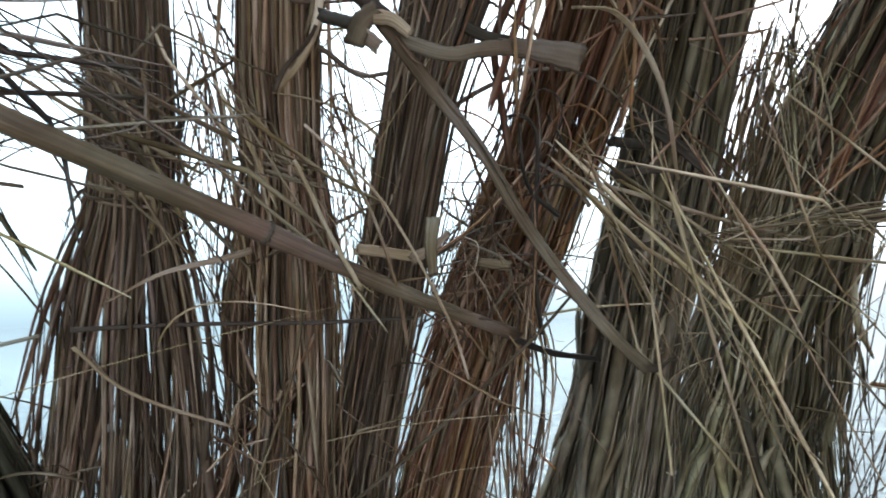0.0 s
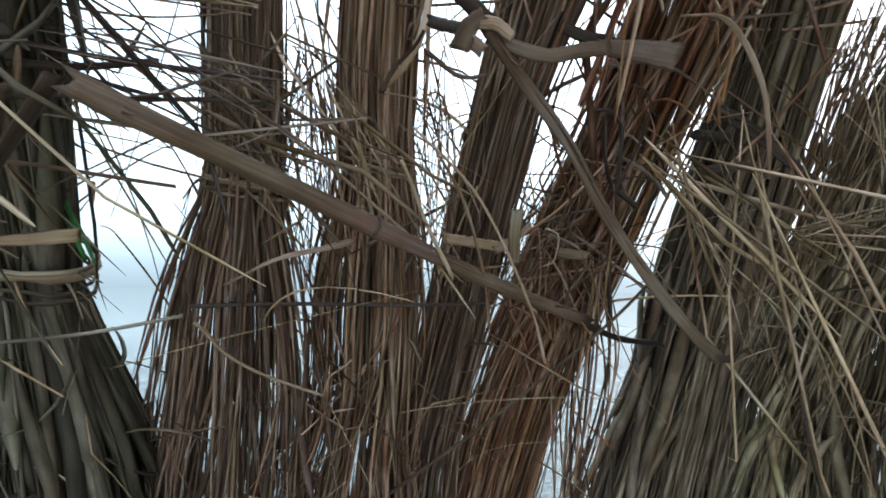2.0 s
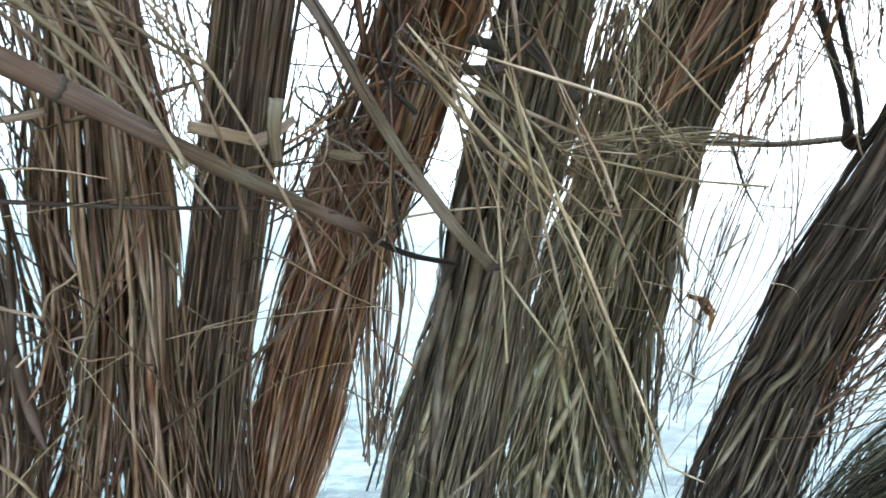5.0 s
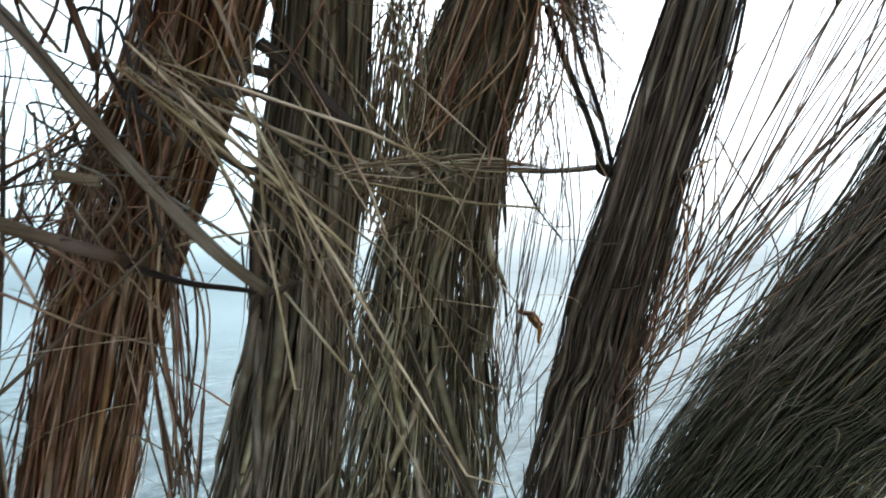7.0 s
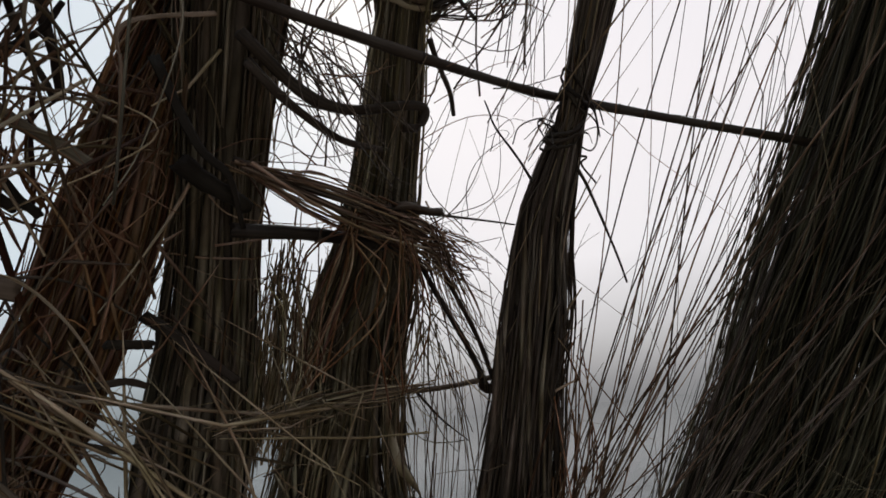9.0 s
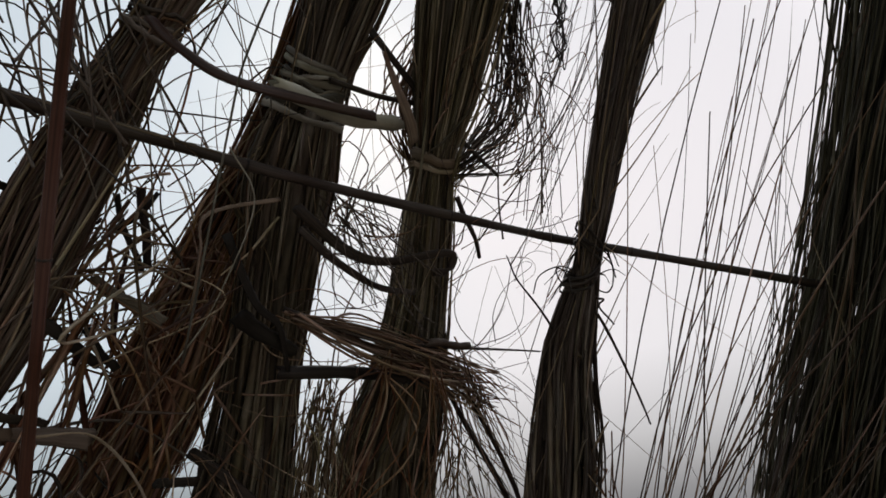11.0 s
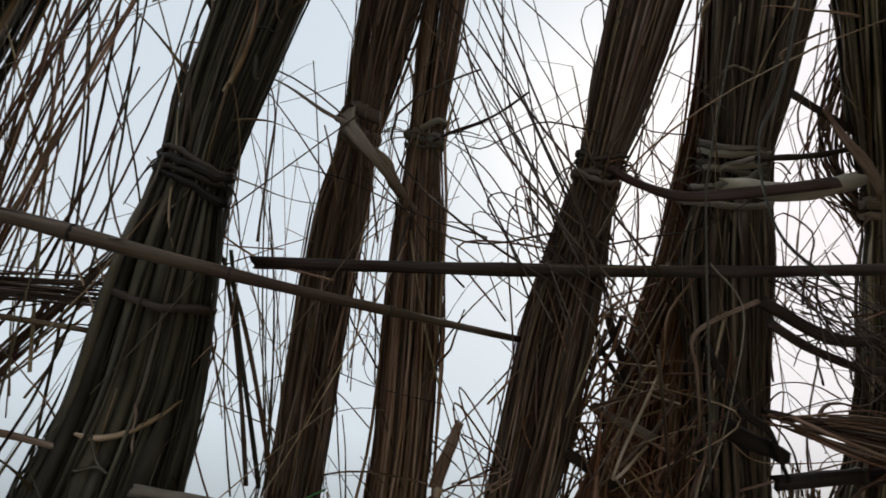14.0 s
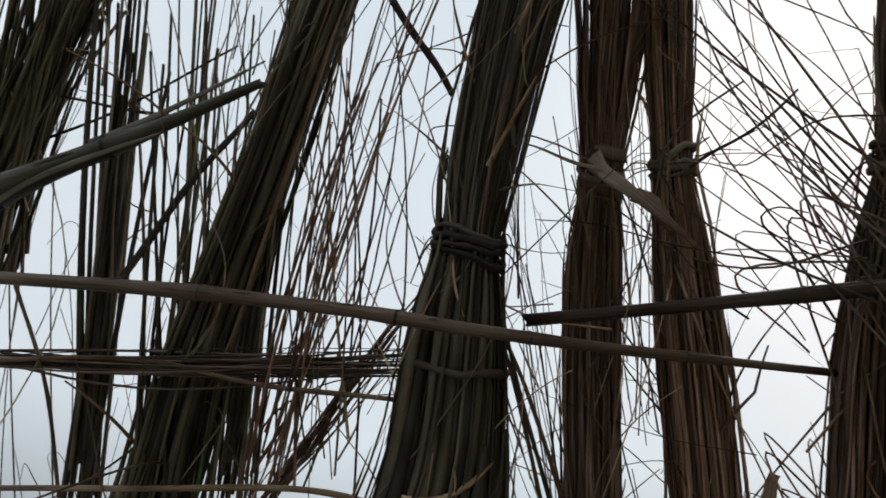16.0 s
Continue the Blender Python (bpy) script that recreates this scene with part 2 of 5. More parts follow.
def tubes(paths, radii, sides=3, flat=1.0, ref=None):
    """Vertices and faces of many tubes: paths (N, n, 3), radii (N, n); flat squeezes the section into a ribbon."""
    paths, radii = np.asarray(paths, float), np.asarray(radii, float)
    N, n, _ = paths.shape
    t = unit(np.gradient(paths, axis=1))
    if ref is None:
        ref = rng.normal(size=(N, 3))
    a = ref[:, None, :] - (ref[:, None, :] * t).sum(-1, keepdims=True) * t
    a = unit(a)
    c = np.cross(t, a)
    ang = np.arange(sides) / sides * 2 * np.pi
    v = (paths[:, :, None, :] + radii[:, :, None, None] * (np.cos(ang)[None, None, :, None] * a[:, :, None, :]
         + flat * np.sin(ang)[None, None, :, None] * c[:, :, None, :])).reshape(-1, 3)
    i = np.arange(N)[:, None, None] * n * sides
    r = np.arange(n - 1)[None, :, None] * sides
    k = np.arange(sides)[None, None, :]
    k2 = (k + 1) % sides
    f = np.stack([i + r + k, i + r + k2, i + r + sides + k2, i + r + sides + k], -1).reshape(-1, 4)
    run = np.concatenate([np.zeros((N, 1)), np.cumsum(np.linalg.norm(np.diff(paths, axis=1), axis=-1), 1)], 1) + rng.uniform(0, 50, (N, 1))
    shift = rng.uniform(0, 90, (N, 1, 1))
    lo, hi = np.broadcast_to(run[:, :-1, None], (N, n - 1, sides)), np.broadcast_to(run[:, 1:, None], (N, n - 1, sides))
    a0 = np.broadcast_to(shift + k / sides, (N, n - 1, sides))
    a1 = a0 + 1 / sides
    uv = np.stack([a0, lo, a1, lo, a1, hi, a0, hi], -1).reshape(-1)
    return v, (f, uv)


def mesh_object(name, v, f, material, parent=None, label="", smooth=True):
    f, uv = f if isinstance(f, tuple) else (f, None)
    me = bpy.data.meshes.new(name)
    me.from_pydata(v.tolist(), [], f.tolist())
    if uv is not None:
        me.uv_layers.new(name="along").data.foreach_set("uv", uv)
    if smooth:
        me.polygons.foreach_set("use_smooth", np.ones(len(me.polygons), bool))
    me.materials.append(material)
    ob = new(name, me)
    if parent:
        ob.parent = parent
    if label:
        tagged(ob, label=label)
    return ob


def ends(N, n, tip=0.12, at=2):
    """Taper of a stalk towards both its ends."""
    w = np.ones(n)
    for j in range(at):
        w[j] = w[-1 - j] = tip + (1 - tip) * j / at
    return np.tile(w, (N, 1))


def curve_through(pts, n):
    """A smooth line through a few points."""
    p = np.asarray(pts, float)
    if len(p) == 2:
        return p[0] + (p[1] - p[0]) * np.linspace(0, 1, n)[:, None]
    q = np.vstack([2 * p[0] - p[1], p, 2 * p[-1] - p[-2]])
    out = []
    for u in np.linspace(0, len(p) - 1 - 1e-6, n):
        k = int(u)
        s = u - k
        a, b, c, d = q[k:k + 4]
        out.append(0.5 * (2 * b + (c - a) * s + (2 * a - 5 * b + 4 * c - d) * s * s + (3 * b - a - 3 * c + d) * s ** 3))
    return np.array(out)


# ---- setting: bank and water ----
def bank():
    ys = [-14, -6, -2, 0.5, 1.4, 1.75, 1.95, 2.2, 2.6, 3.2]
    zs = [0.0, 0.0, 0.0, 0.0, 0.0, -0.02, -0.12, -0.45, -0.95, -1.5]
    xs = np.linspace(-16, 16, 49)
    v, f = [], []
    for j, (y, z) in enumerate(zip(ys, zs)):
        for x in xs:
            h = noise.noise((x * 0.8, y * 0.8, 0)) * 0.05
            v.append((x, y + noise.noise((x * 1.3, 3, 0)) * 0.06 * (y > 1.5), z + h - 0.03))
    w = len(xs)
    for j in range(len(ys) - 1):
        for i in range(w - 1):
            f.append((j * w + i, j * w + i + 1, (j + 1) * w + i + 1, (j + 1) * w + i))
    ob = mesh_object("ground", np.array(v), np.array(f), SAND)
    return tagged(ob, "unseen sand bank under the reed wall, pale to bounce light up", "ground", kind="structure")


bank()
S = 2500.0
sea = mesh_object("water", np.array([(-S, -S, -1.1), (S, -S, -1.1), (S, S, -1.1), (-S, S, -1.1)]), np.array([(0, 1, 2, 3)]), WATER)
tagged(sea, "pale rippled grey water fading into mist", "water", kind="structure")


# ---- the reed bundles ----
class Axis:
    """Centre line and radius of a bundle over its height."""

    def __init__(self, rows, necks=(), depth=1.0):
        r = np.array(rows, float)
        low = r[0]
        run = 0.72 * (r[1] - r[0]) / (r[1, 0] - r[0, 0]) * low[0]
        foot = np.array([[0.0, low[1] - run[1], low[2] - run[2], low[3] * 1.25]])
        if low[0] > 0.2:
            r = np.vstack([foot, r])
        z = np.linspace(r[0, 0], r[-1, 0], 180)
        t = np.stack([np.interp(z, r[:, 0], r[:, k]) for k in (1, 2, 3)], 1)
        for _ in range(2):
            t[1:-1] = (t[:-2] + 2 * t[1:-1] + t[2:]) / 4
        for at, draw in necks:                    # drawn in where a tie sits
            t[:, 2] *= 1 - draw * np.exp(-((z - at) / 0.036) ** 2)
        self.z, self.t = z, t
        c = np.column_stack([t[:, 0], t[:, 1], z])
        self.c = c
        tan = unit(np.gradient(c, axis=0))
        u = unit(np.cross(tan, np.array([0, 1.0, 0.0])))     # to the side
        self.u, self.w, self.tan = u, depth * unit(np.cross(tan, u)), tan

    def at(self, z):
        g = lambda a: np.stack([np.interp(z, self.z, a[:, k]) for k in range(a.shape[1])], -1)
        t = g(self.t)
        return np.concatenate([t[..., :2], np.asarray(z)[..., None]], -1), t[..., 2], g(self.u), g(self.w), g(self.tan)


def inside(ax, z, rho, phi):
    c, r, u, w, _ = ax.at(z)
    return c + (r * rho)[..., None] * (np.cos(phi)[..., None] * u + np.sin(phi)[..., None] * w)


def stalk_paths(ax, N, n, zlo, zhi, rho, phi, wander=0.003, twist=0.25, shortest=0.45, stray=0.2, straight=0.04, longest=1.5):
    top = ax.z[-1]
    z0 = rng.uniform(zlo, zhi, N)
    ln = rng.uniform(shortest, longest, N)
    if zlo < 0.3:                                # some stand on the ground
        low = rng.random(N) < 0.22
        z0 = np.where(low, rng.uniform(0.0, 0.05, N), z0)
        ln = np.where(low, rng.uniform(0.8, 1.6, N), ln)
    z1 = np.minimum(z0 + ln, top)
    z0 = np.maximum(np.minimum(z0, z1 - 0.2), ax.z[0])
    s = np.linspace(0, 1, n)
    z = z0[:, None] + (z1 - z0)[:, None] * s
    ph = phi[:, None] + rng.normal(0, twist, N)[:, None] * (s - 0.5)
    rh = rho[:, None] * (1 + rng.normal(0, 0.06, N)[:, None] * np.sin(3 * s + rng.uniform(0, 6, N)[:, None]))
    p = inside(ax, z, rh, ph)
    c, r, u, w, _ = ax.at(z)
    p = p + straight * (c[:, :1] + (c[:, -1:] - c[:, :1]) * s[None, :, None] - c)     # stiff stalks cut the bends
    f = rng.uniform(2, 7, (N, 1, 3))
    lean = stray * r * (s - 0.5)
    p += (rng.normal(0, 2, N)[:, None] * lean)[..., None] * u + (rng.normal(0, 2, N)[:, None] * lean)[..., None] * w
    p += wander * np.minimum(r / 0.05, 1.4)[..., None] * np.sin(f * z[..., None] + rng.uniform(0, 6.28, (N, 1, 3)))
    return p


def loop_path(ax, z, grow=1.06, tilt=0.0, n=26, wob=0.0015, start=0.0, sweep=6.2832):
    ph = start + np.linspace(0, sweep, n)
    zz = np.full(n, z) + tilt * np.cos(ph) + 0.0012 * np.sin(3 * ph + z * 40)
    p = inside(ax, zz, np.full(n, grow), ph)
    return p + rng.normal(0, wob * 0.5, p.shape)


def add_tie(bundle, ax, z, turns, thick, material, label, flat=0.6, tilt=0.0, grow=1.2, tails=3, spread=1.0):
    """A binding of several turns of split stalk round a bundle, with loose tail ends."""
    first = None
    for k in range(turns):
        zz = z + (k - (turns - 1) / 2) * thick * 1.7 * spread
        p = loop_path(ax, zz, grow + rng.uniform(0, 0.06), tilt + rng.normal(0, 0.004))
        v, f = tubes(p[None], thick * rng.uniform(0.6, 1.25) * (1 + 0.15 * np.sin(np.arange(len(p)) * 0.7 + k))[None], 5, flat * rng.uniform(0.6, 1.2), ax.at(np.array([z]))[4] + rng.normal(0, 0.15, (1, 3)))
        ob = mesh_object("tie" if first is None else "strand", v, f, material, first or bundle, label if first is None else "")
        first = first or ob
    for k in range(tails):
        c, r, u, w, t = ax.at(np.array(z))
        side = 1 if k % 2 else -1
        st = c + side * u * r * 1.05 + w * r * 0.25
        go = unit(side * u * rng.uniform(0.5, 1) + t * rng.uniform(-0.9, 0.5) + rng.normal(0, 0.3, 3))
        ln = rng.uniform(0.02, 0.05)
        p = curve_through([st - side * u * 0.004, st + go * ln * 0.5 + t * 0.004, st + go * ln - t * rng.uniform(0, 0.02)], 8)
        v, f = tubes(p[None], np.linspace(1.0, 0.5, 8)[None] * min(thick * 0.6, 0.0017), 4, flat)
        mesh_object("strand", v, f, material, first)
    return first


def wisps(ax, N, zlo, zhi, out=(5, 45), length=(0.08, 0.32), up=0.75, rad=(0.0005, 0.0012), sides=(0, 6.2832), curl=0.65, n=10):
    """Loose stalks that spring from a bundle's surface."""
    z = rng.uniform(zlo, zhi, N)
    ph = rng.uniform(*sides, N)
    c, r, u, w, t = ax.at(z)
    o = np.cos(ph)[:, None] * u + np.sin(ph)[:, None] * w
    st = c + (r * 0.85)[:, None] * o
    a = np.radians(rng.uniform(*out, N))[:, None]
    way = np.where(rng.random(N) < up, 1.0, -1.0)[:, None]
    d = unit(np.cos(a) * t * way + np.sin(a) * o + rng.normal(0, 0.12, (N, 3)))
    ln = rng.uniform(*length, N)[:, None, None]
    s = np.linspace(0, 1, n)[None, :, None]
    bend = unit(np.cross(d, rng.normal(size=(N, 3))))[:, None, :] * rng.normal(0, curl, N)[:, None, None]
    p = st[:, None, :] + ln * (d[:, None, :] * s + bend * s * s * 0.5)
    p[..., 2] -= (ln * s * s * 0.10)[..., 0]
    kink = rng.random(N) < 0.3
    kd = rng.normal(0, 0.5, (N, 1, 3)) * ln * np.maximum(s - 0.55, 0)
    p += kd * kink[:, None, None]
    q = rng.uniform(*rad, N)[:, None] * np.linspace(1.15, 0.45, n)[None, :]
    return p, q


def bundle(rows, tone, label, stalks=360, blades=34, fine=54, thick=(0.0008, 0.0018), loose=70, loose_z=(1.1, 2.3), zlo=(0.0, 1.7), wisp_out=(5, 45),
           loose_tone="straw", up=0.75, loose_len=(0.08, 0.3), fill=0.93, stray=0.22, necks=(), litter=34, litter_z=(1.25, 2.15), broad=(0.0022, 0.0048), depth=0.6, pale=9, mate="khaki", stiff=0.04):
    ax = Axis(rows, necks, depth)
    root = new("reed_bundle")
    root.location = (float(ax.c[0][0]), float(ax.c[0][1]), 0.0)
    tagged(root, label, "reed bundle", "reed bundles of the wall")
    bpy.context.view_layer.update()
    back_to = root.matrix_world.inverted()

    def adopt(ob):
        ob.matrix_parent_inverse = back_to
        return ob

    for share, wide, sides, flat in ((0.55, 0.95, 3, 1.0), (0.45, 1.8, 4, 0.22)):
        N = int(stalks * share * 1.6)
        rho = np.sqrt(rng.random(N)) * fill
        p = stalk_paths(ax, N, 30, *zlo, rho, rng.uniform(0, 6.2832, N), 0.0014, 0.4, stray=stray, straight=stiff)
        q = wide * rng.uniform(*thick, N)[:, None] * ends(N, 30) * (1 + 0.2 * np.sin(rng.uniform(0, 6, (N, 1)) + np.arange(30) * rng.uniform(0.2, 0.6, (N, 1))))
        v, f = tubes(p, q, sides, flat)
        adopt(tagged(mesh_object("core", v, f, REED[tone], root), kind="stuff"))
    # outermost stalks, one by one, on the side that is seen
    for k in range(int(fine * 3.2)):
        ph = np.array([rng.uniform(-0.4, 3.54)])
        p = stalk_paths(ax, 1, 26, zlo[0] + 0.6, zlo[1], np.array([rng.uniform(0.82, 1.03)]), ph, 0.0015, 0.4, 0.25, min(0.3, stray * 1.2), stiff)
        v, f = tubes(p, rng.uniform(thick[0], thick[1] * 1.15) * ends(1, 26), 4)
        adopt(mesh_object("stalk", v, f, BLADE[tone if k % pale else "straw"], root))
    # broad flat blades
    for k in range(blades):
        ph = np.array([rng.uniform(-0.4, 3.54)])
        p = stalk_paths(ax, 1, 26, zlo[0] + 0.5, zlo[1], np.array([rng.uniform(0.84, 1.04)]), ph, 0.0012, 0.3, 0.22, min(0.2, stray), 0.2 + stiff, 0.6)
        c, r, u, w, t = ax.at(np.array([1.5]))
        side = np.cos(ph + 1.57)[:, None] * u + np.sin(ph + 1.57)[:, None] * w
        slim = np.clip(ax.at(p[0, :, 2])[1] / 0.075, 0.45, 1.0)      # narrower where the bundle is drawn in
        v, f = tubes(p, rng.uniform(*broad) * ends(1, 26, 0.25, 3) * slim, 4, 0.16, side + rng.normal(0, 0.22, (1, 3)))
        adopt(mesh_object("blade", v, f, BLADE[mate if k % 4 == 1 else tone], root))
    # short broken straws lying across the surface
    lo, hi = litter_z
    for k in range(litter):
        z0, ph0 = rng.uniform(lo, hi), rng.uniform(0.1, 3.04)
        m = 9
        q = np.linspace(0, 1, m)
        dz, dp = rng.normal(0, 0.085), rng.normal(0, 0.8)
        lift = 1.03 + rng.uniform(0.0, 0.12) + rng.uniform(0, 0.35) * np.maximum(q - 0.6, 0)
        p = inside(ax, z0 + dz * q + 0.006 * np.sin(q * 4 + k), lift, ph0 + dp * q)
        c, r, u, w, t = ax.at(np.array([z0]))
        out = np.cos([ph0 + 1.57])[:, None] * u + np.sin([ph0 + 1.57])[:, None] * w
        v, f = tubes(p[None], rng.uniform(0.0007, 0.0026) * ends(1, m, 0.3, 2), 4, rng.uniform(0.2, 0.5), out + rng.normal(0, 0.4, (1, 3)))
        adopt(mesh_object("straw", v, f, BLADE[("straw", tone, tone, "dark")[k % 4]], root))
    if loose:
        loose = int(loose * 0.75)
        p, q = wisps(ax, loose, *loose_z, wisp_out, loose_len, up)
        for pk, qk in zip(p, q):
            v, f = tubes(pk[None], qk[None], 3)
            adopt(mesh_object("loose_straw", v, f, BLADE[loose_tone], root))
        p, q = wisps(ax, loose // 2, *loose_z, (8, 65), (0.05, 0.2), 0.6, (0.0009, 0.0022), (0.0, 3.14))
        for pk, qk in zip(p, q):
            v, f = tubes(pk[None], qk[None], 4, 0.3)
            adopt(mesh_object("loose_straw", v, f, BLADE["straw"], root))
    return root, ax, adopt


def clump(name, at, paths, radii, tone, label, category, part, flat=1.0, sides=3):
    """A thing made of single straws, each a part of its own, that hang together at one spot."""
    root = new(name)
    root.location = at
    bpy.context.view_layer.update()
    back_to = root.matrix_world.inverted()
    for p, q in zip(paths, radii):
        v, f = tubes(p[None], q[None], sides, flat)
        mesh_object(part, v, f, BLADE[tone], root).matrix_parent_inverse = back_to
    return tagged(root, label, category)


def tie(b, z, turns, thick, material, label, **kw):
    first = add_tie(b[0], b[1], z, turns, thick, material, label, **kw)
    b[2](first)
    return first


B1 = bundle(((1.15, -0.650, 0.981, 0.205), (1.30, -0.595, 0.888, 0.175), (1.40, -0.538, 0.796, 0.140), (1.50, -0.485, 0.704, 0.086),
             (1.60, -0.440, 0.616, 0.073), (1.70, -0.395, 0.532, 0.076), (1.80, -0.341, 0.458, 0.057), (1.90, -0.305, 0.378, 0.044),
             (2.00, -0.267, 0.301, 0.035), (2.10, -0.219, 0.233, 0.039), (2.20, -0.167, 0.168, 0.049), (2.35, -0.115, 0.103, 0.063), (2.65, 0.009, -0.054, 0.078)), "moss", "thick dark brown reed bundle with a grey-green cord band",
            necks=((1.542, 0.18), (1.958, 0.26)), stray=0.14, stalks=620, blades=200, fine=30, litter=80, loose=100, loose_z=(1.2, 2.4), broad=(0.0034, 0.0110), pale=60, stiff=0.12, depth=0.45, mate="moss")
B2 = bundle(((1.00, -0.415, 0.977, 0.082), (1.15, -0.380, 0.916, 0.091), (1.30, -0.344, 0.857, 0.100), (1.40, -0.314, 0.800, 0.084), (1.50, -0.291, 0.747, 0.067),
             (1.60, -0.269, 0.698, 0.041), (1.70, -0.248, 0.643, 0.030), (1.80, -0.226, 0.577, 0.027), (1.90, -0.208, 0.505, 0.026),
             (2.00, -0.184, 0.433, 0.025), (2.10, -0.154, 0.364, 0.024), (2.20, -0.124, 0.294, 0.033), (2.35, -0.094, 0.223, 0.046), (2.65, -0.021, 0.053, 0.057)), "umber", "slim brown reed bundle spreading into a skirt below", necks=((1.612, 0.2), (2.061, 0.34)), stray=0.26, stalks=190, blades=44, fine=36, loose=80, depth=0.5, pale=30)
B3 = bundle(((1.00, -0.262, 1.079, 0.172), (1.15, -0.233, 1.006, 0.112), (1.30, -0.204, 0.934, 0.072), (1.40, -0.179, 0.864, 0.059), (1.50, -0.164, 0.795, 0.059),
             (1.60, -0.149, 0.729, 0.041), (1.70, -0.141, 0.662, 0.032), (1.80, -0.123, 0.593, 0.028), (1.90, -0.113, 0.520, 0.030),
             (2.00, -0.105, 0.444, 0.024), (2.10, -0.092, 0.367, 0.021), (2.20, -0.071, 0.288, 0.022), (2.35, -0.050, 0.210, 0.024), (2.65, -0.000, 0.022, 0.030)), "rust", "slim reddish brown reed bundle tied with straw", necks=((1.645, 0.2), (2.065, 0.32)), stray=0.26, stalks=180, blades=40, fine=38,
            loose=70, depth=0.5, pale=24)
B4 = bundle(((1.00, -0.176, 1.173, 0.102), (1.15, -0.147, 1.088, 0.069), (1.30, -0.117, 1.004, 0.050), (1.40, -0.089, 0.921, 0.040), (1.50, -0.065, 0.838, 0.035),
             (1.60, -0.045, 0.756, 0.032), (1.70, -0.021, 0.677, 0.029), (1.80, 0.014, 0.598, 0.037), (1.90, 0.040, 0.519, 0.036),
             (2.00, 0.071, 0.442, 0.026), (2.10, 0.107, 0.363, 0.029), (2.20, 0.143, 0.283, 0.036), (2.35, 0.179, 0.203, 0.045), (2.65, 0.266, 0.011, 0.056)), "umber", "leaning dark brown reed bundle with a straw tie", necks=((2.035, 0.34),), stray=0.16, stalks=340, blades=60, fine=30, loose=60, broad=(0.0022, 0.0055), pale=40)
bundle(((1.00, -0.045, 1.206, 0.064), (1.15, -0.012, 1.135, 0.066), (1.30, 0.018, 1.065, 0.066), (1.40, 0.038, 1.000, 0.064), (1.50, 0.067, 0.942, 0.060),
             (1.60, 0.102, 0.889, 0.062), (1.70, 0.138, 0.828, 0.053), (1.80, 0.162, 0.746, 0.055), (1.90, 0.179, 0.656, 0.042),
             (2.00, 0.207, 0.559, 0.031), (2.10, 0.234, 0.459, 0.029), (2.20, 0.250, 0.358, 0.034), (2.35, 0.266, 0.257, 0.036), (2.65, 0.317, 0.013, 0.045)), "amber", "leaning red-brown reed bundle joined to its neighbour at a band", stray=0.20, stalks=250, blades=70,
            fine=34, loose=80, depth=0.5, pale=20, stiff=0.08, broad=(0.0026, 0.0070), mate="rust")
B6 = bundle(((1.00, 0.306, 1.314, 0.123), (1.15, 0.316, 1.235, 0.112), (1.30, 0.321, 1.159, 0.099), (1.40, 0.315, 1.089, 0.085), (1.50, 0.306, 1.018, 0.082),
             (1.60, 0.299, 0.937, 0.075), (1.70, 0.291, 0.844, 0.060), (1.80, 0.276, 0.744, 0.048), (1.90, 0.257, 0.638, 0.049), (2.00, 0.241, 0.528, 0.054),
             (2.10, 0.247, 0.417, 0.039), (2.20, 0.258, 0.308, 0.048), (2.35, 0.270, 0.198, 0.061), (2.65, 0.299, -0.065, 0.076)), "khaki", "olive brown reed bundle with broad blades and a grey band", necks=((2.07, 0.28),), stray=0.15, stalks=400, blades=120, fine=16, stiff=0.12, broad=(0.0040, 0.0115), thick=(0.0010, 0.0024), litter=24,
            loose=70, pale=30, mate="olive")
B7 = bundle(((1.00, 0.696, 1.443, 0.231), (1.15, 0.671, 1.363, 0.193), (1.30, 0.644, 1.282, 0.160), (1.40, 0.618, 1.200, 0.162), (1.50, 0.587, 1.115, 0.132),
             (1.60, 0.565, 1.019, 0.111), (1.70, 0.533, 0.908, 0.093), (1.80, 0.513, 0.789, 0.081), (1.90, 0.482, 0.661, 0.049), (2.00, 0.435, 0.530, 0.041),
             (2.10, 0.402, 0.400, 0.048), (2.20, 0.368, 0.272, 0.065), (2.35, 0.334, 0.145, 0.087), (2.65, 0.253, -0.162, 0.109)), "olive", "khaki reed bundle with a ragged straw tuft at its side", necks=((2.039, 0.36), (1.833, 0.12)), stray=0.18, stalks=460, blades=120, fine=30, stiff=0.12, broad=(0.0036, 0.0105), thick=(0.0010, 0.0024), litter=22,
            loose=80, loose_z=(1.1, 2.4))
B8 = bundle(((1.00, 1.022, 1.200, 0.157), (1.15, 0.962, 1.094, 0.133), (1.30, 0.901, 0.990, 0.111), (1.40, 0.832, 0.890, 0.105), (1.50, 0.776, 0.789, 0.088),
             (1.60, 0.723, 0.693, 0.068), (1.70, 0.676, 0.601, 0.062), (1.80, 0.632, 0.520, 0.043), (1.90, 0.617, 0.429, 0.024), (2.00, 0.593, 0.344, 0.024),
             (2.10, 0.575, 0.255, 0.032), (2.20, 0.560, 0.166, 0.039), (2.35, 0.544, 0.078, 0.049), (2.65, 0.507, -0.135, 0.060)), "dark", "narrow dark reed bundle knotted where a rod crosses it", necks=((1.90, 0.28),), stray=0.19, stalks=440, blades=110, fine=20, broad=(0.0026, 0.0070), pale=60,
            loose=90, wisp_out=(4, 35))
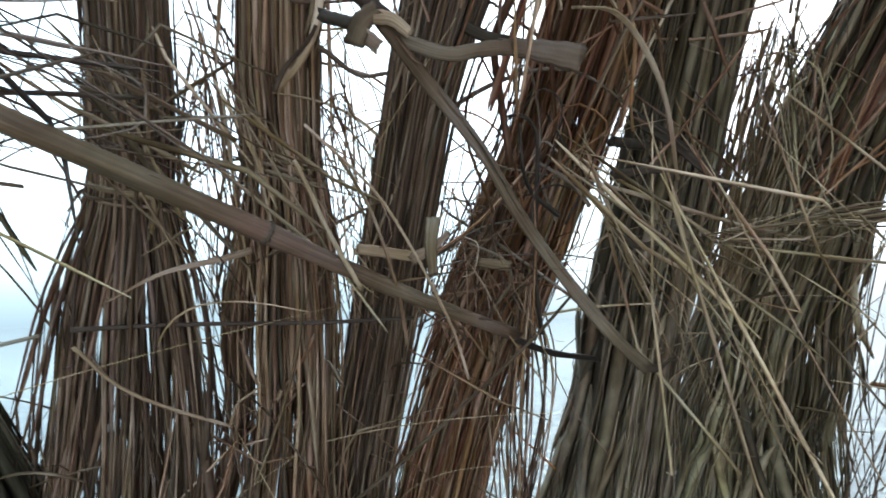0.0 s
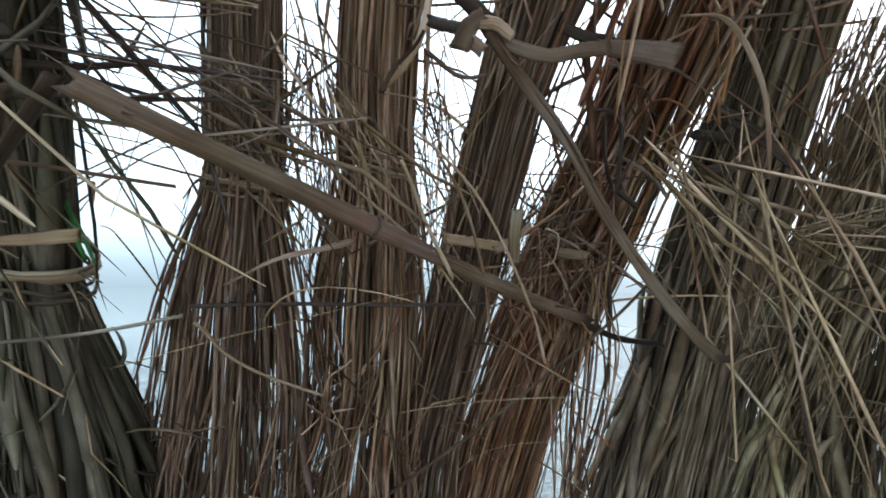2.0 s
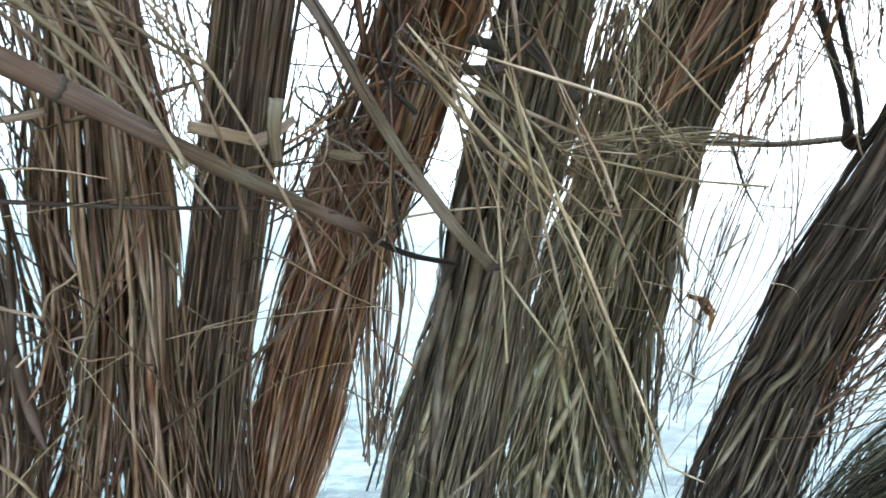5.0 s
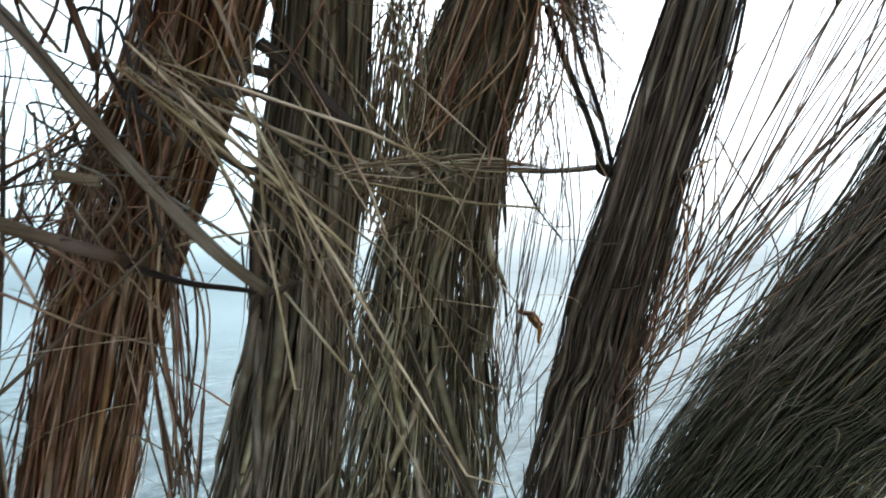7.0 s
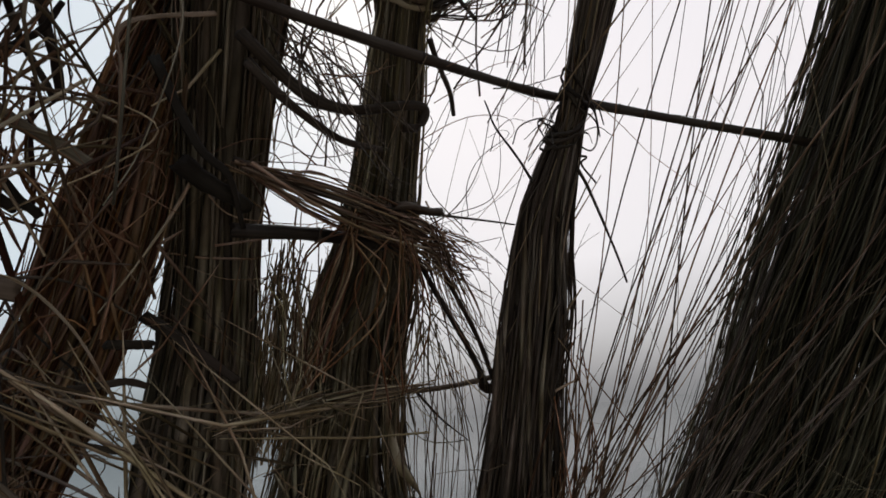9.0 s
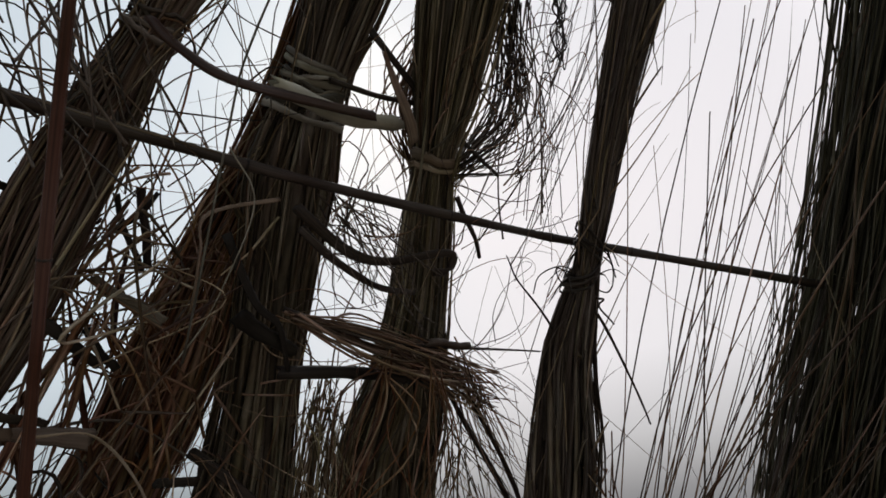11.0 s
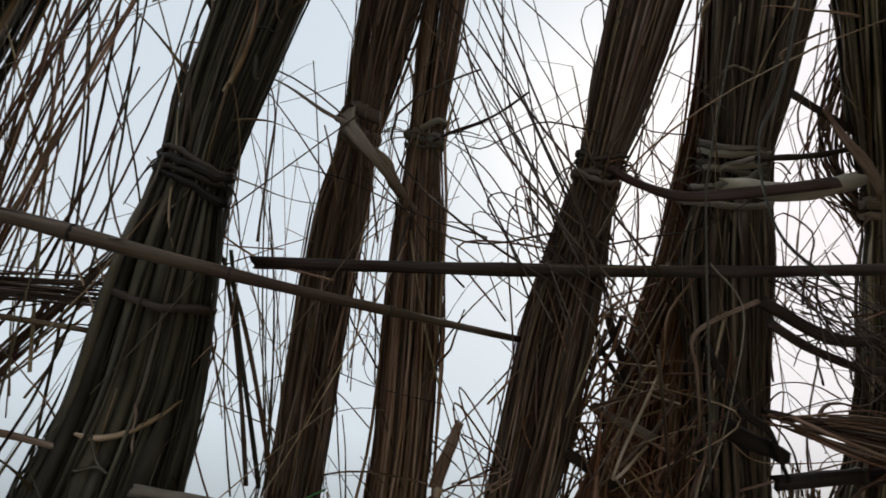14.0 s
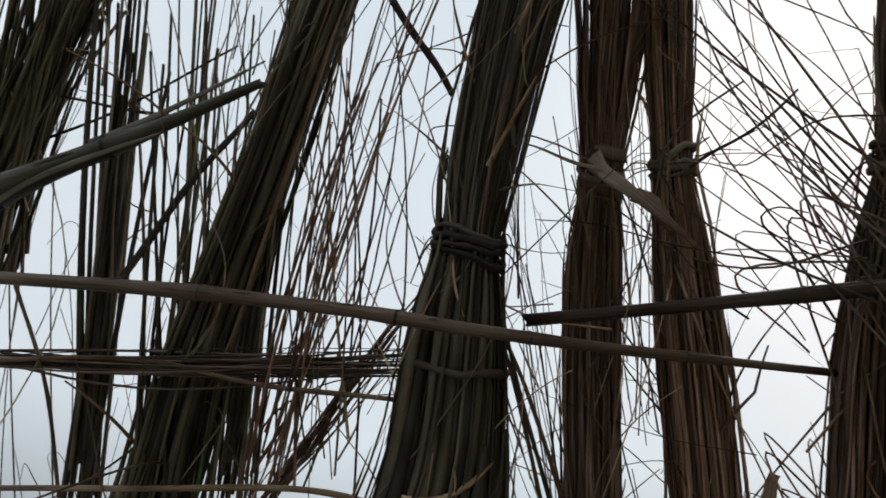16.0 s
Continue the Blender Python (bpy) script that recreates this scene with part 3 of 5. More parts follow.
bundle(((0.9, 1.36, 1.00, 0.22), (1.27, 1.27, 0.705, 0.182), (1.5, 1.165, 0.50, 0.165), (1.67, 1.06, 0.36, 0.148), (1.9, 0.918, 0.155, 0.132),
             (2.06, 0.83, 0.01, 0.13), (2.5, 0.62, -0.35, 0.13)), "green", "bushy dark greenish grass bundle, fanned out loosely", stalks=1500, litter=0, blades=0, fine=60, stray=0.16,
            thick=(0.0006, 0.0013), pale=4, loose=200, loose_z=(0.9, 2.2), wisp_out=(2, 16), loose_len=(0.2, 0.6), up=1.0, loose_tone="olive", depth=1.0)
bundle(((1.60, -0.810, 0.581, 0.050), (1.80, -0.734, 0.498, 0.048), (1.90, -0.659, 0.415, 0.046),
             (2.00, -0.578, 0.340, 0.039), (2.10, -0.495, 0.267, 0.033), (2.20, -0.416, 0.190, 0.032), (2.35, -0.336, 0.112, 0.031), (2.65, -0.144, -0.074, 0.039)), "green", "thin loose bundle of long green-brown reeds", stalks=84, thick=(0.0020, 0.0042), blades=14, litter=6,
            fine=20, loose=80, wisp_out=(3, 20), loose_len=(0.2, 0.5), loose_tone="olive", up=1.0, depth=1.0)

tie(B1, 1.556, 2, 0.0042, BLADE["khaki"], "grey-green twisted cord band", spread=0.9, tails=7, grow=1.26, tilt=-0.004)
tie(B1, 1.541, 2, 0.0030, BLADE["khaki"], "grey-green twisted cord band", spread=1.2, tails=6, grow=1.24, tilt=-0.007)
tie(B1, 1.958, 4, 0.0032, DARKWOOD, "brown split-cane tie of several turns", tails=4, grow=1.24)
tie(B1, 1.873, 1, 0.0035, DARKWOOD, "dark split-cane tie", tails=0, grow=1.1)
tie(B2, 1.612, 3, 0.0028, LEAF, "dry straw tie", tails=4)
tie(B2, 2.061, 3, 0.0066, PINK, "folded pinkish leaf tie", flat=0.4, grow=1.3, spread=0.45)
tie(B3, 1.645, 4, 0.0026, LEAF, "dry straw tie", tails=5, tilt=0.008)
tie(B3, 2.065, 4, 0.0030, CORD, "grey twisted straw tie", grow=1.3, tails=4)
tie(B4, 2.035, 4, 0.0032, BROWN, "dark split-cane tie", grow=1.28)
tie(B6, 2.073, 7, 0.0038, CORD, "pale grey band of several turns", flat=0.35, tails=6, grow=1.18, spread=0.66)
tie(B6, 2.045, 1, 0.0050, CORD, "pale flat strip", flat=0.25, tails=0, grow=1.2)
tie(B7, 2.039, 2, 0.0065, LEAF, "pale dry leaf strip", flat=0.25, grow=1.22, spread=0.6)
tie(B8, 1.915, 3, 0.0028, DARKWOOD, "dark knotted cord", tails=5, spread=1.6, tilt=0.01)
tie(B8, 1.885, 3, 0.0026, DARKWOOD, "dark knotted cord", tails=5, spread=1.4, tilt=-0.012)


# ---- canes, rods and strips ----
def stick(name, pts, r0, r1, material, label, category, n=22, sides=8, flat=1.0, joints=0, rough_end=True, wob=0.0012, ref=None, group="", smooth=True, splinters=0):
    """A cane or strip along a line: swollen at its joints, slightly crooked, splintered at its ends."""
    p = curve_through(pts, n)
    s = np.linspace(0, 1, n)
    p = p + wob * np.stack([np.sin(7 * s + k * 2.1 + r0 * 900) for k in range(3)], 1)
    r = r0 + (r1 - r0) * s
    r = r * (1 + 0.05 * np.sin(s * 23 + r0 * 500))
    if joints:
        for k in range(1, joints + 1):
            r = r * (1 + 0.16 * np.exp(-((s - k / (joints + 1)) * n * 0.9) ** 2))
    p = np.vstack([p[:1], p, p[-1:]])
    r = np.concatenate([[r[0] * 0.25], r, [r[-1] * 0.2]])
    v, f = tubes(p[None], r[None], sides, flat, None if ref is None else np.array([ref], float))
    if rough_end:
        d0, d1 = unit(p[0] - p[3]), unit(p[-1] - p[-4])
        v[sides:2 * sides] += d0 * (rng.random((sides, 1)) * r0 * (1.5 if flat > 0.6 else 0.5))
        v[-2 * sides:-sides] += d1 * (rng.random((sides, 1)) * r1 * (1.5 if flat > 0.6 else 0.5))
    ob = mesh_object(name, v, f, material, smooth=smooth)
    for k in range(1, joints + 1):
        i = int(round(k / (joints + 1) * (n - 1))) + 1
        d = unit(p[i + 1] - p[i - 1])
        ring = p[i] + d * np.linspace(-1, 1, 5)[:, None] * r[i] * 0.32
        rv, rf = tubes(ring[None], r[i] * np.array([[0.9, 1.06, 1.12, 1.05, 0.9]]), 8, flat)
        mesh_object("joint", rv, rf, BROWN if material is WOOD else DARKWOOD, ob)
    for k in range(splinters):
        i0 = int(rng.integers(1, n - 8))
        i1 = min(i0 + int(rng.integers(4, 9)), n - 1)
        o = unit(np.array([rng.normal(0, 0.4), -0.8, rng.uniform(-0.2, 0.9)]))
        q = p[i0:i1] + o * r[i0:i1, None] * (0.92 if flat > 0.6 else 0.5)
        q[-1] += o * r[i1] * rng.uniform(0.1, 0.8)
        q = curve_through(q, 10)
        sv, sf = tubes(q[None], r[i0] * rng.uniform(0.15, 0.4) * ends(1, 10, 0.2, 3), 4, 0.35, np.cross(o, unit(q[-1] - q[0]))[None])
        mesh_object("splinter", sv, sf, (BROWN, LEAF, WOOD)[k % 3], ob)
    return tagged(ob, label, category, group)


stick("cane_pole", ((-0.280, 0.503, 1.627), (-0.250, 0.524, 1.612), (-0.124, 0.628, 1.561), (-0.030, 0.710, 1.523), (0.078, 0.812, 1.484)), 0.0084, 0.0066, WOOD,
      "weathered brown cane pole tied slanting across the bundles", "cane pole", joints=1, n=34, sides=9, splinters=9)
stick("cane_tip", ((0.06, 0.80, 1.487), (0.14, 0.875, 1.458), (0.224, 0.955, 1.441)), 0.0045, 0.0035, DARKWOOD, "thin dark cane end beside the pole", "cane")
stick("flat_stem", ((-0.046, 0.588, 1.708), (-0.018, 0.618, 1.684), (0.030, 0.665, 1.642), (0.068, 0.700, 1.592), (0.112, 0.726, 1.540), (0.165, 0.755, 1.486), (0.214, 0.784, 1.447)), 0.0056, 0.0070, BROWN,
      "brown flat leaf stem slanting down over two bundles", "dry stem", flat=0.3, ref=(1, 0, 1), wob=0.0008, n=40, joints=0, splinters=6)
stick("flat_stem", ((0.206, 0.781, 1.449), (0.228, 0.787, 1.447), (0.250, 0.790, 1.456)), 0.0052, 0.0026, BROWN, "short bent brown leaf stem end", "dry stem", flat=0.4, ref=(1, 0, 1))
stick("thin_rod", ((-0.315, 0.700, 1.497), (-0.17, 0.735, 1.500), (-0.03, 0.755, 1.502)), 0.0022, 0.0018, DARKWOOD, "thin dark rod lying level across the skirts", "rod")
stick("pale_cane", ((-0.310, 0.456, 1.732), (-0.236, 0.476, 1.725), (-0.179, 0.492, 1.719)), 0.0046, 0.0044, CORD, "pale grey cane tied level across a bundle", "cane", joints=1, wob=0.0003)
stick("cane", ((-0.46, 0.430, 1.705), (-0.290, 0.470, 1.696), (-0.216, 0.497, 1.691)), 0.0040, 0.0038, MOSSY, "grey-green cane tied level across the thick bundle", "cane", joints=1, wob=0.0003)
stick("dark_twig", ((-0.48, 0.470, 1.652), (-0.407, 0.480, 1.654), (-0.317, 0.500, 1.654)), 0.0028, 0.002, DARKWOOD, "dark twig stuck level into the thick bundle", "twig")
stick("dark_twig", ((-0.350, 0.528, 1.650), (-0.31, 0.534, 1.654), (-0.262, 0.544, 1.659)), 0.0028, 0.0022, DARKWOOD, "short dark twig beside the pole end", "twig")
stick("grass", ((-0.165, 0.460, 1.735), (-0.212, 0.470, 1.713), (-0.252, 0.478, 1.693), (-0.295, 0.490, 1.668)), 0.0028, 0.0012, GRASS,
      "fresh green grass blade caught among the straw", "grass blade", flat=0.3)
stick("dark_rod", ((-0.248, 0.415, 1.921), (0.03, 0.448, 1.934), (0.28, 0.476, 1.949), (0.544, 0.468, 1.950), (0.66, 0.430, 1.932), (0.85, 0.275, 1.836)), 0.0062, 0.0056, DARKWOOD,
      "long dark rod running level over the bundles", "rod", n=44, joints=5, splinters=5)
stick("cane", ((-0.798, 0.173, 1.907), (-0.536, 0.240, 1.888), (-0.369, 0.287, 1.870), (-0.280, 0.318, 1.859), (-0.186, 0.372, 1.862), (-0.100, 0.440, 1.878), (0.002, 0.525, 1.898)), 0.0066, 0.0036, BROWN,
      "long brown cane sagging across the upper bundles", "cane", n=40, joints=4, splinters=9)
stick("slanting_cane", ((-0.95, 0.17, 1.965), (-0.785, 0.172, 2.008), (-0.632, 0.178, 2.042), (-0.455, 0.185, 2.078)), 0.0215, 0.004, MOSSY,
      "brown cane slanting up through the loose reeds", "cane", joints=2, splinters=5)
stick("thin_rod", ((-0.95, 0.30, 1.884), (-0.681, 0.345, 1.886), (-0.520, 0.392, 1.864), (-0.388, 0.425, 1.853)), 0.003, 0.0025, WOOD, "thin brown rod under the dark straw", "rod")
stick("thin_rod", ((-0.95, 0.37, 1.755), (-0.70, 0.41, 1.768), (-0.49, 0.436, 1.776), (-0.38, 0.47, 1.762)), 0.0032, 0.0030, LEAF, "thin pale rod low among the loose reeds", "rod")
stick("bark_strip", ((0.085, 0.385, 2.008), (0.105, 0.390, 1.992), (0.150, 0.400, 1.984), (0.215, 0.400, 1.990), (0.30, 0.405, 2.005)), 0.008, 0.009, REDWOOD,
      "reddish bark strip bent between two ties", "bark strip", flat=0.4, ref=(0, 0.3, 1))
stick("cane_stub", ((0.20, 0.408, 2.002), (0.27, 0.418, 2.006), (0.332, 0.420, 2.018)), 0.0095, 0.010, CORD, "pale sawn cane stub under the grey band", "cane", flat=0.75)
stick("dry_leaf", ((-0.168, 0.345, 2.052), (-0.160, 0.338, 2.020), (-0.140, 0.338, 1.990), (-0.118, 0.358, 1.967), (-0.095, 0.381, 1.944)), 0.0095, 0.0014, PINK, "broad folded pinkish leaf hanging from a tie", "dry leaf", flat=0.15, ref=(1, -0.4, 0.4), rough_end=False)
stick("dry_leaf", ((-0.136, 0.345, 1.990), (-0.122, 0.352, 1.975), (-0.112, 0.366, 1.962)), 0.0070, 0.0050, LEAF, "short torn leaf under a folded leaf", "dry leaf", flat=0.15, ref=(1, -0.4, 0.4))
stick("leaf_knot", ((-0.176, 0.350, 2.046), (-0.158, 0.344, 2.052), (-0.140, 0.350, 2.046)), 0.0075, 0.0085, PINK, "crumpled leaf knot on a tie", "leaf knot", flat=0.5)
stick("dry_leaf", ((-0.232, 0.306, 2.050), (-0.191, 0.325, 2.033), (-0.155, 0.340, 2.020)), 0.0012, 0.0045, PINK, "pointed dry leaf pulled into a tie", "dry leaf", flat=0.2)
stick("reed", ((0.080, 0.000, 1.945), (0.098, 0.117, 1.798), (0.109, 0.210, 1.683), (0.118, 0.290, 1.585)), 0.0015, 0.0019, REDWOOD, "reddish reed hanging close before the wall", "reed", joints=2)
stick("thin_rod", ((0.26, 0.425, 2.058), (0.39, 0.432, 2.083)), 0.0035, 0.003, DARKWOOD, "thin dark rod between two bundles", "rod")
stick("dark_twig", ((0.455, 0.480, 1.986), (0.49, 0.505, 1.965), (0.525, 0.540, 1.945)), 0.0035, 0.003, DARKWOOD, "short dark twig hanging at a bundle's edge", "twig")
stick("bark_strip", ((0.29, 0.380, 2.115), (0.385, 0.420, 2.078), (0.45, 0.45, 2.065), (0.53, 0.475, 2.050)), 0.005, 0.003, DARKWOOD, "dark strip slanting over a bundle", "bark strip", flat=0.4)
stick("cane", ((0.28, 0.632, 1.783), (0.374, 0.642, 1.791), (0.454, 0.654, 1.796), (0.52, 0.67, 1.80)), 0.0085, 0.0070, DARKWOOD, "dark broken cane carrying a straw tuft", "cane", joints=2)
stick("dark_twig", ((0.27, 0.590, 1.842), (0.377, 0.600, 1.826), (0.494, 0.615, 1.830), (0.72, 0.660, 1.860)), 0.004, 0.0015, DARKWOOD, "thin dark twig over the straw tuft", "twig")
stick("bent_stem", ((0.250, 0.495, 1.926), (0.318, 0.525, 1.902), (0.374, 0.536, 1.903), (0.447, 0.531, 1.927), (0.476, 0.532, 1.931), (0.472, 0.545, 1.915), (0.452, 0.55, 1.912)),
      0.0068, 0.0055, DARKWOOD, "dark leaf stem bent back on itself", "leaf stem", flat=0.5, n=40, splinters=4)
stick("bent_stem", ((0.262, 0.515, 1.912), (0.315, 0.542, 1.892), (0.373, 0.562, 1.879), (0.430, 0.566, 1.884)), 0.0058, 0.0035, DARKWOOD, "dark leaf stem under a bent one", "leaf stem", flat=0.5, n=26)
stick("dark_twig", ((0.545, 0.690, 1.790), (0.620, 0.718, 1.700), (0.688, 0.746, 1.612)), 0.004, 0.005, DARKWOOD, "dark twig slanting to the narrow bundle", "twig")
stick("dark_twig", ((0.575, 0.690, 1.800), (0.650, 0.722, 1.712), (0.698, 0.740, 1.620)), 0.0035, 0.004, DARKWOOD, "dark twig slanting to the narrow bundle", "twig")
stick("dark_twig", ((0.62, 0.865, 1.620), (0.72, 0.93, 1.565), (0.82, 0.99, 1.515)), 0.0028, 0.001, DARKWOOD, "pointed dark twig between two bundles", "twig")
stick("cane", ((0.40, 0.800, 1.600), (0.532, 0.820, 1.613), (0.66, 0.815, 1.618), (0.775, 0.80, 1.630)), 0.0035, 0.0050, BROWN, "level cane tying the khaki bundle to the dark one", "cane")
stick("brown_leaf", ((0.207, 0.762, 1.714), (0.258, 0.764, 1.680), (0.315, 0.776, 1.638)), 0.0078, 0.0050, DARKWOOD, "broad dark leaf strip slanting over the olive-brown bundle", "dry leaf", flat=0.14, ref=(0.6, -0.3, 0.75), wob=0.0006, splinters=3)
stick("cane_stub", ((0.176, 0.740, 1.677), (0.212, 0.758, 1.680)), 0.0055, 0.0058, DARKWOOD, "short dark cane stub between two bundles", "cane", wob=0.0)
stick("long_straw", ((-0.34, 1.005, 1.095), (-0.197, 0.950, 1.203), (-0.052, 0.875, 1.332), (0.082, 0.790, 1.468), (0.140, 0.765, 1.530)), 0.0028, 0.0015, WOOD,
      "long curved straw across the skirts", "straw", n=30)
stick("pale_straw", ((-0.307, 0.690, 1.483), (-0.277, 0.722, 1.442), (-0.209, 0.772, 1.402)), 0.0017, 0.0015, LEAF, "pale bent straw on the brown skirt", "straw")
stick("pale_straw", ((-0.209, 0.772, 1.402), (-0.195, 0.76, 1.425), (-0.176, 0.755, 1.442)), 0.0015, 0.001, LEAF, "pale bent straw on the brown skirt", "straw")
stick("pale_straw", ((-0.082, 0.625, 1.622), (-0.058, 0.650, 1.580), (-0.042, 0.690, 1.531), (-0.036, 0.728, 1.480)), 0.0012, 0.0018, LEAF, "pale curved straw hanging over a bundle", "straw")
FACE = (0.0, -0.55, 0.83)
stick("leaf_strip", ((-0.078, 0.712, 1.565), (-0.022, 0.722, 1.558)), 0.0060, 0.0055, LEAF, "pale flat leaf strip tied round two bundles", "leaf strip", flat=0.12, ref=FACE, wob=0.0)
stick("leaf_strip", ((-0.030, 0.722, 1.556), (-0.010, 0.716, 1.566), (0.004, 0.722, 1.580)), 0.0060, 0.0045, LEAF, "folded leaf strip at a tie", "leaf strip", flat=0.15, ref=FACE, wob=0.0)
stick("leaf_strip", ((-0.010, 0.706, 1.590), (-0.012, 0.712, 1.568), (-0.010, 0.728, 1.542)), 0.0066, 0.0050, LEAF, "upright folded leaf end at a tie", "leaf strip", flat=0.16, ref=(1, 0, 0.1), wob=0.0)
stick("leaf_strip", ((0.036, 0.742, 1.555), (0.066, 0.750, 1.552)), 0.0052, 0.0062, LEAF, "short flat leaf end sticking out", "leaf strip", flat=0.12, ref=FACE, wob=0.0)
stick("curled_strip", ((0.020, 0.730, 1.578), (0.034, 0.728, 1.568), (0.030, 0.736, 1.548), (0.018, 0.742, 1.540)), 0.0020, 0.0016, LEAF, "curled leaf strip at a tie", "leaf strip", flat=0.4)
stick("cane_stub", ((-0.077, 0.566, 1.733), (-0.065, 0.576, 1.724), (-0.045, 0.589, 1.712)), 0.0058, 0.0064, DARKWOOD, "dark flat cane stub sticking out of a knot", "cane", flat=0.45, ref=FACE, wob=0.0)
stick("cane_stub", ((-0.085, 0.584, 1.709), (-0.060, 0.590, 1.706)), 0.0046, 0.0046, DARKWOOD, "small dark splintered hollow stub by the knot", "cane", wob=0.0)
stick("leaf_knot", ((-0.050, 0.580, 1.712), (-0.060, 0.582, 1.704), (-0.066, 0.590, 1.694)), 0.0062, 0.0078, LEAF, "folded tan leaf knot on the dark stem", "leaf knot", flat=0.22, ref=FACE, wob=0.0)
stick("leaf_knot", ((-0.069, 0.588, 1.708), (-0.062, 0.586, 1.700), (-0.050, 0.592, 1.692)), 0.0045, 0.0060, PINK, "crumpled leaf piece over the knot", "leaf knot", flat=0.25, ref=(1, -0.6, 0.2), wob=0.0)
stick("leaf_knot", ((-0.052, 0.582, 1.708), (-0.040, 0.586, 1.709), (-0.028, 0.594, 1.704)), 0.0050, 0.0040, LEAF, "short tan leaf tongue over the knot", "leaf knot", flat=0.3, ref=FACE, wob=0.0)
stick("leaf_strip", ((-0.038, 0.598, 1.703), (-0.001, 0.609, 1.697), (0.024, 0.611, 1.700), (0.049, 0.613, 1.705)), 0.0052, 0.0060, BROWN, "twisted brown leaf strip wrapped round a bundle", "leaf strip", flat=0.16, ref=FACE, wob=0.0006)
stick("leaf_strip", ((0.040, 0.612, 1.705), (0.074, 0.619, 1.705), (0.106, 0.627, 1.704)), 0.0055, 0.0110, BROWN, "broad folded brown leaf end over a bundle", "leaf strip", flat=0.12, ref=FACE, wob=0.0)
stick("leaf_strip", ((0.015, 0.622, 1.727), (0.045, 0.632, 1.722), (0.070, 0.640, 1.719)), 0.0048, 0.0040, DARKWOOD, "dark leaf strip behind a twisted strip", "leaf strip", flat=0.2, ref=FACE)
stick("cane_splinter", ((-0.080, 0.563, 1.756), (-0.086, 0.577, 1.738), (-0.095, 0.595, 1.711), (-0.110, 0.611, 1.688), (-0.128, 0.622, 1.671)), 0.0038, 0.0020, SPLIT, "pale frayed cane splinter beside a bundle", "cane", flat=0.5, ref=(1, 0, 0))
stick("cane_splinter", ((-0.086, 0.566, 1.750), (-0.092, 0.580, 1.732), (-0.103, 0.600, 1.704)), 0.0022, 0.0012, SPLIT, "thin frayed cane splinter beside a bundle", "cane", flat=0.4, ref=(1, 0, 0))
stick("pale_straw", ((-0.128, 0.612, 1.668), (-0.110, 0.602, 1.690), (-0.094, 0.592, 1.706)), 0.0020, 0.0014, PINK, "pale straw curling from a tie", "straw", flat=0.4)
stick("pale_straw", ((-0.093, 0.599, 1.694), (-0.069, 0.611, 1.683), (-0.047, 0.614, 1.682)), 0.0020, 0.0016, LEAF, "pale straw slanting under a knot", "straw")
stick("pale_cane", ((-0.40, 0.440, 1.716), (-0.369, 0.445, 1.718), (-0.324, 0.449, 1.721), (-0.290, 0.455, 1.724)), 0.0022, 0.0030, MOSSY, "thin grey-green cane tied level across a bundle", "cane", wob=0.0003)
stick("cane", ((-0.43, 0.440, 1.703), (-0.375, 0.453, 1.700), (-0.301, 0.466, 1.698), (-0.223, 0.489, 1.693)), 0.0022, 0.0014, MOSSY, "thin grey-green cane tied level across a bundle", "cane", wob=0.0003)
stick("pale_straw", ((-0.317, 0.448, 1.704), (-0.324, 0.460, 1.688), (-0.333, 0.472, 1.671)), 0.0017, 0.0019, CORD, "short upright pale straw over level canes", "straw", flat=0.5)
stick("dark_twig", ((-0.47, 0.470, 1.662), (-0.386, 0.470, 1.667), (-0.311, 0.480, 1.675)), 0.0028, 0.0022, MOSSY, "mossy twig lying level on the thick bundle", "twig", wob=0.0003)
stick("orange_leaf", ((0.065, 1.000, 1.376), (0.150, 1.080, 1.300), (0.200, 1.135, 1.247)), 0.0025, 0.0042, ORANGE, "orange-brown dry leaf behind the bundles", "dry leaf", flat=0.25)
stick("dark_twig", ((0.161, 1.110, 1.265), (0.157, 1.19, 1.14), (0.138, 1.33, 0.94)), 0.0035, 0.0025, DARKWOOD, "dark twig hanging over the water", "twig")
stick("orange_leaf", ((0.935, 1.30, 1.352), (0.958, 1.302, 1.345), (0.985, 1.305, 1.330), (1.005, 1.305, 1.308)), 0.006, 0.014, ORANGE, "crumpled orange-brown leaf sticking out behind the dark bundle", "dry leaf", flat=0.2, ref=(0, -0.55, 0.83), n=14, wob=0.003, splinters=4)
stick("orange_leaf", ((0.975, 1.30, 1.338), (0.992, 1.298, 1.305), (1.000, 1.30, 1.260)), 0.012, 0.0040, ORANGE, "crumpled orange-brown leaf end hanging behind the dark bundle", "dry leaf", flat=0.22, ref=(1, -0.3, 0.2), n=14, wob=0.003, splinters=3)
stick("cane_stub", ((-0.64, 0.83, 1.288), (-0.50, 0.80, 1.269), (-0.365, 0.785, 1.256)), 0.0135, 0.0125, DARKWOOD, "thick dark cane stub under the skirt", "cane")


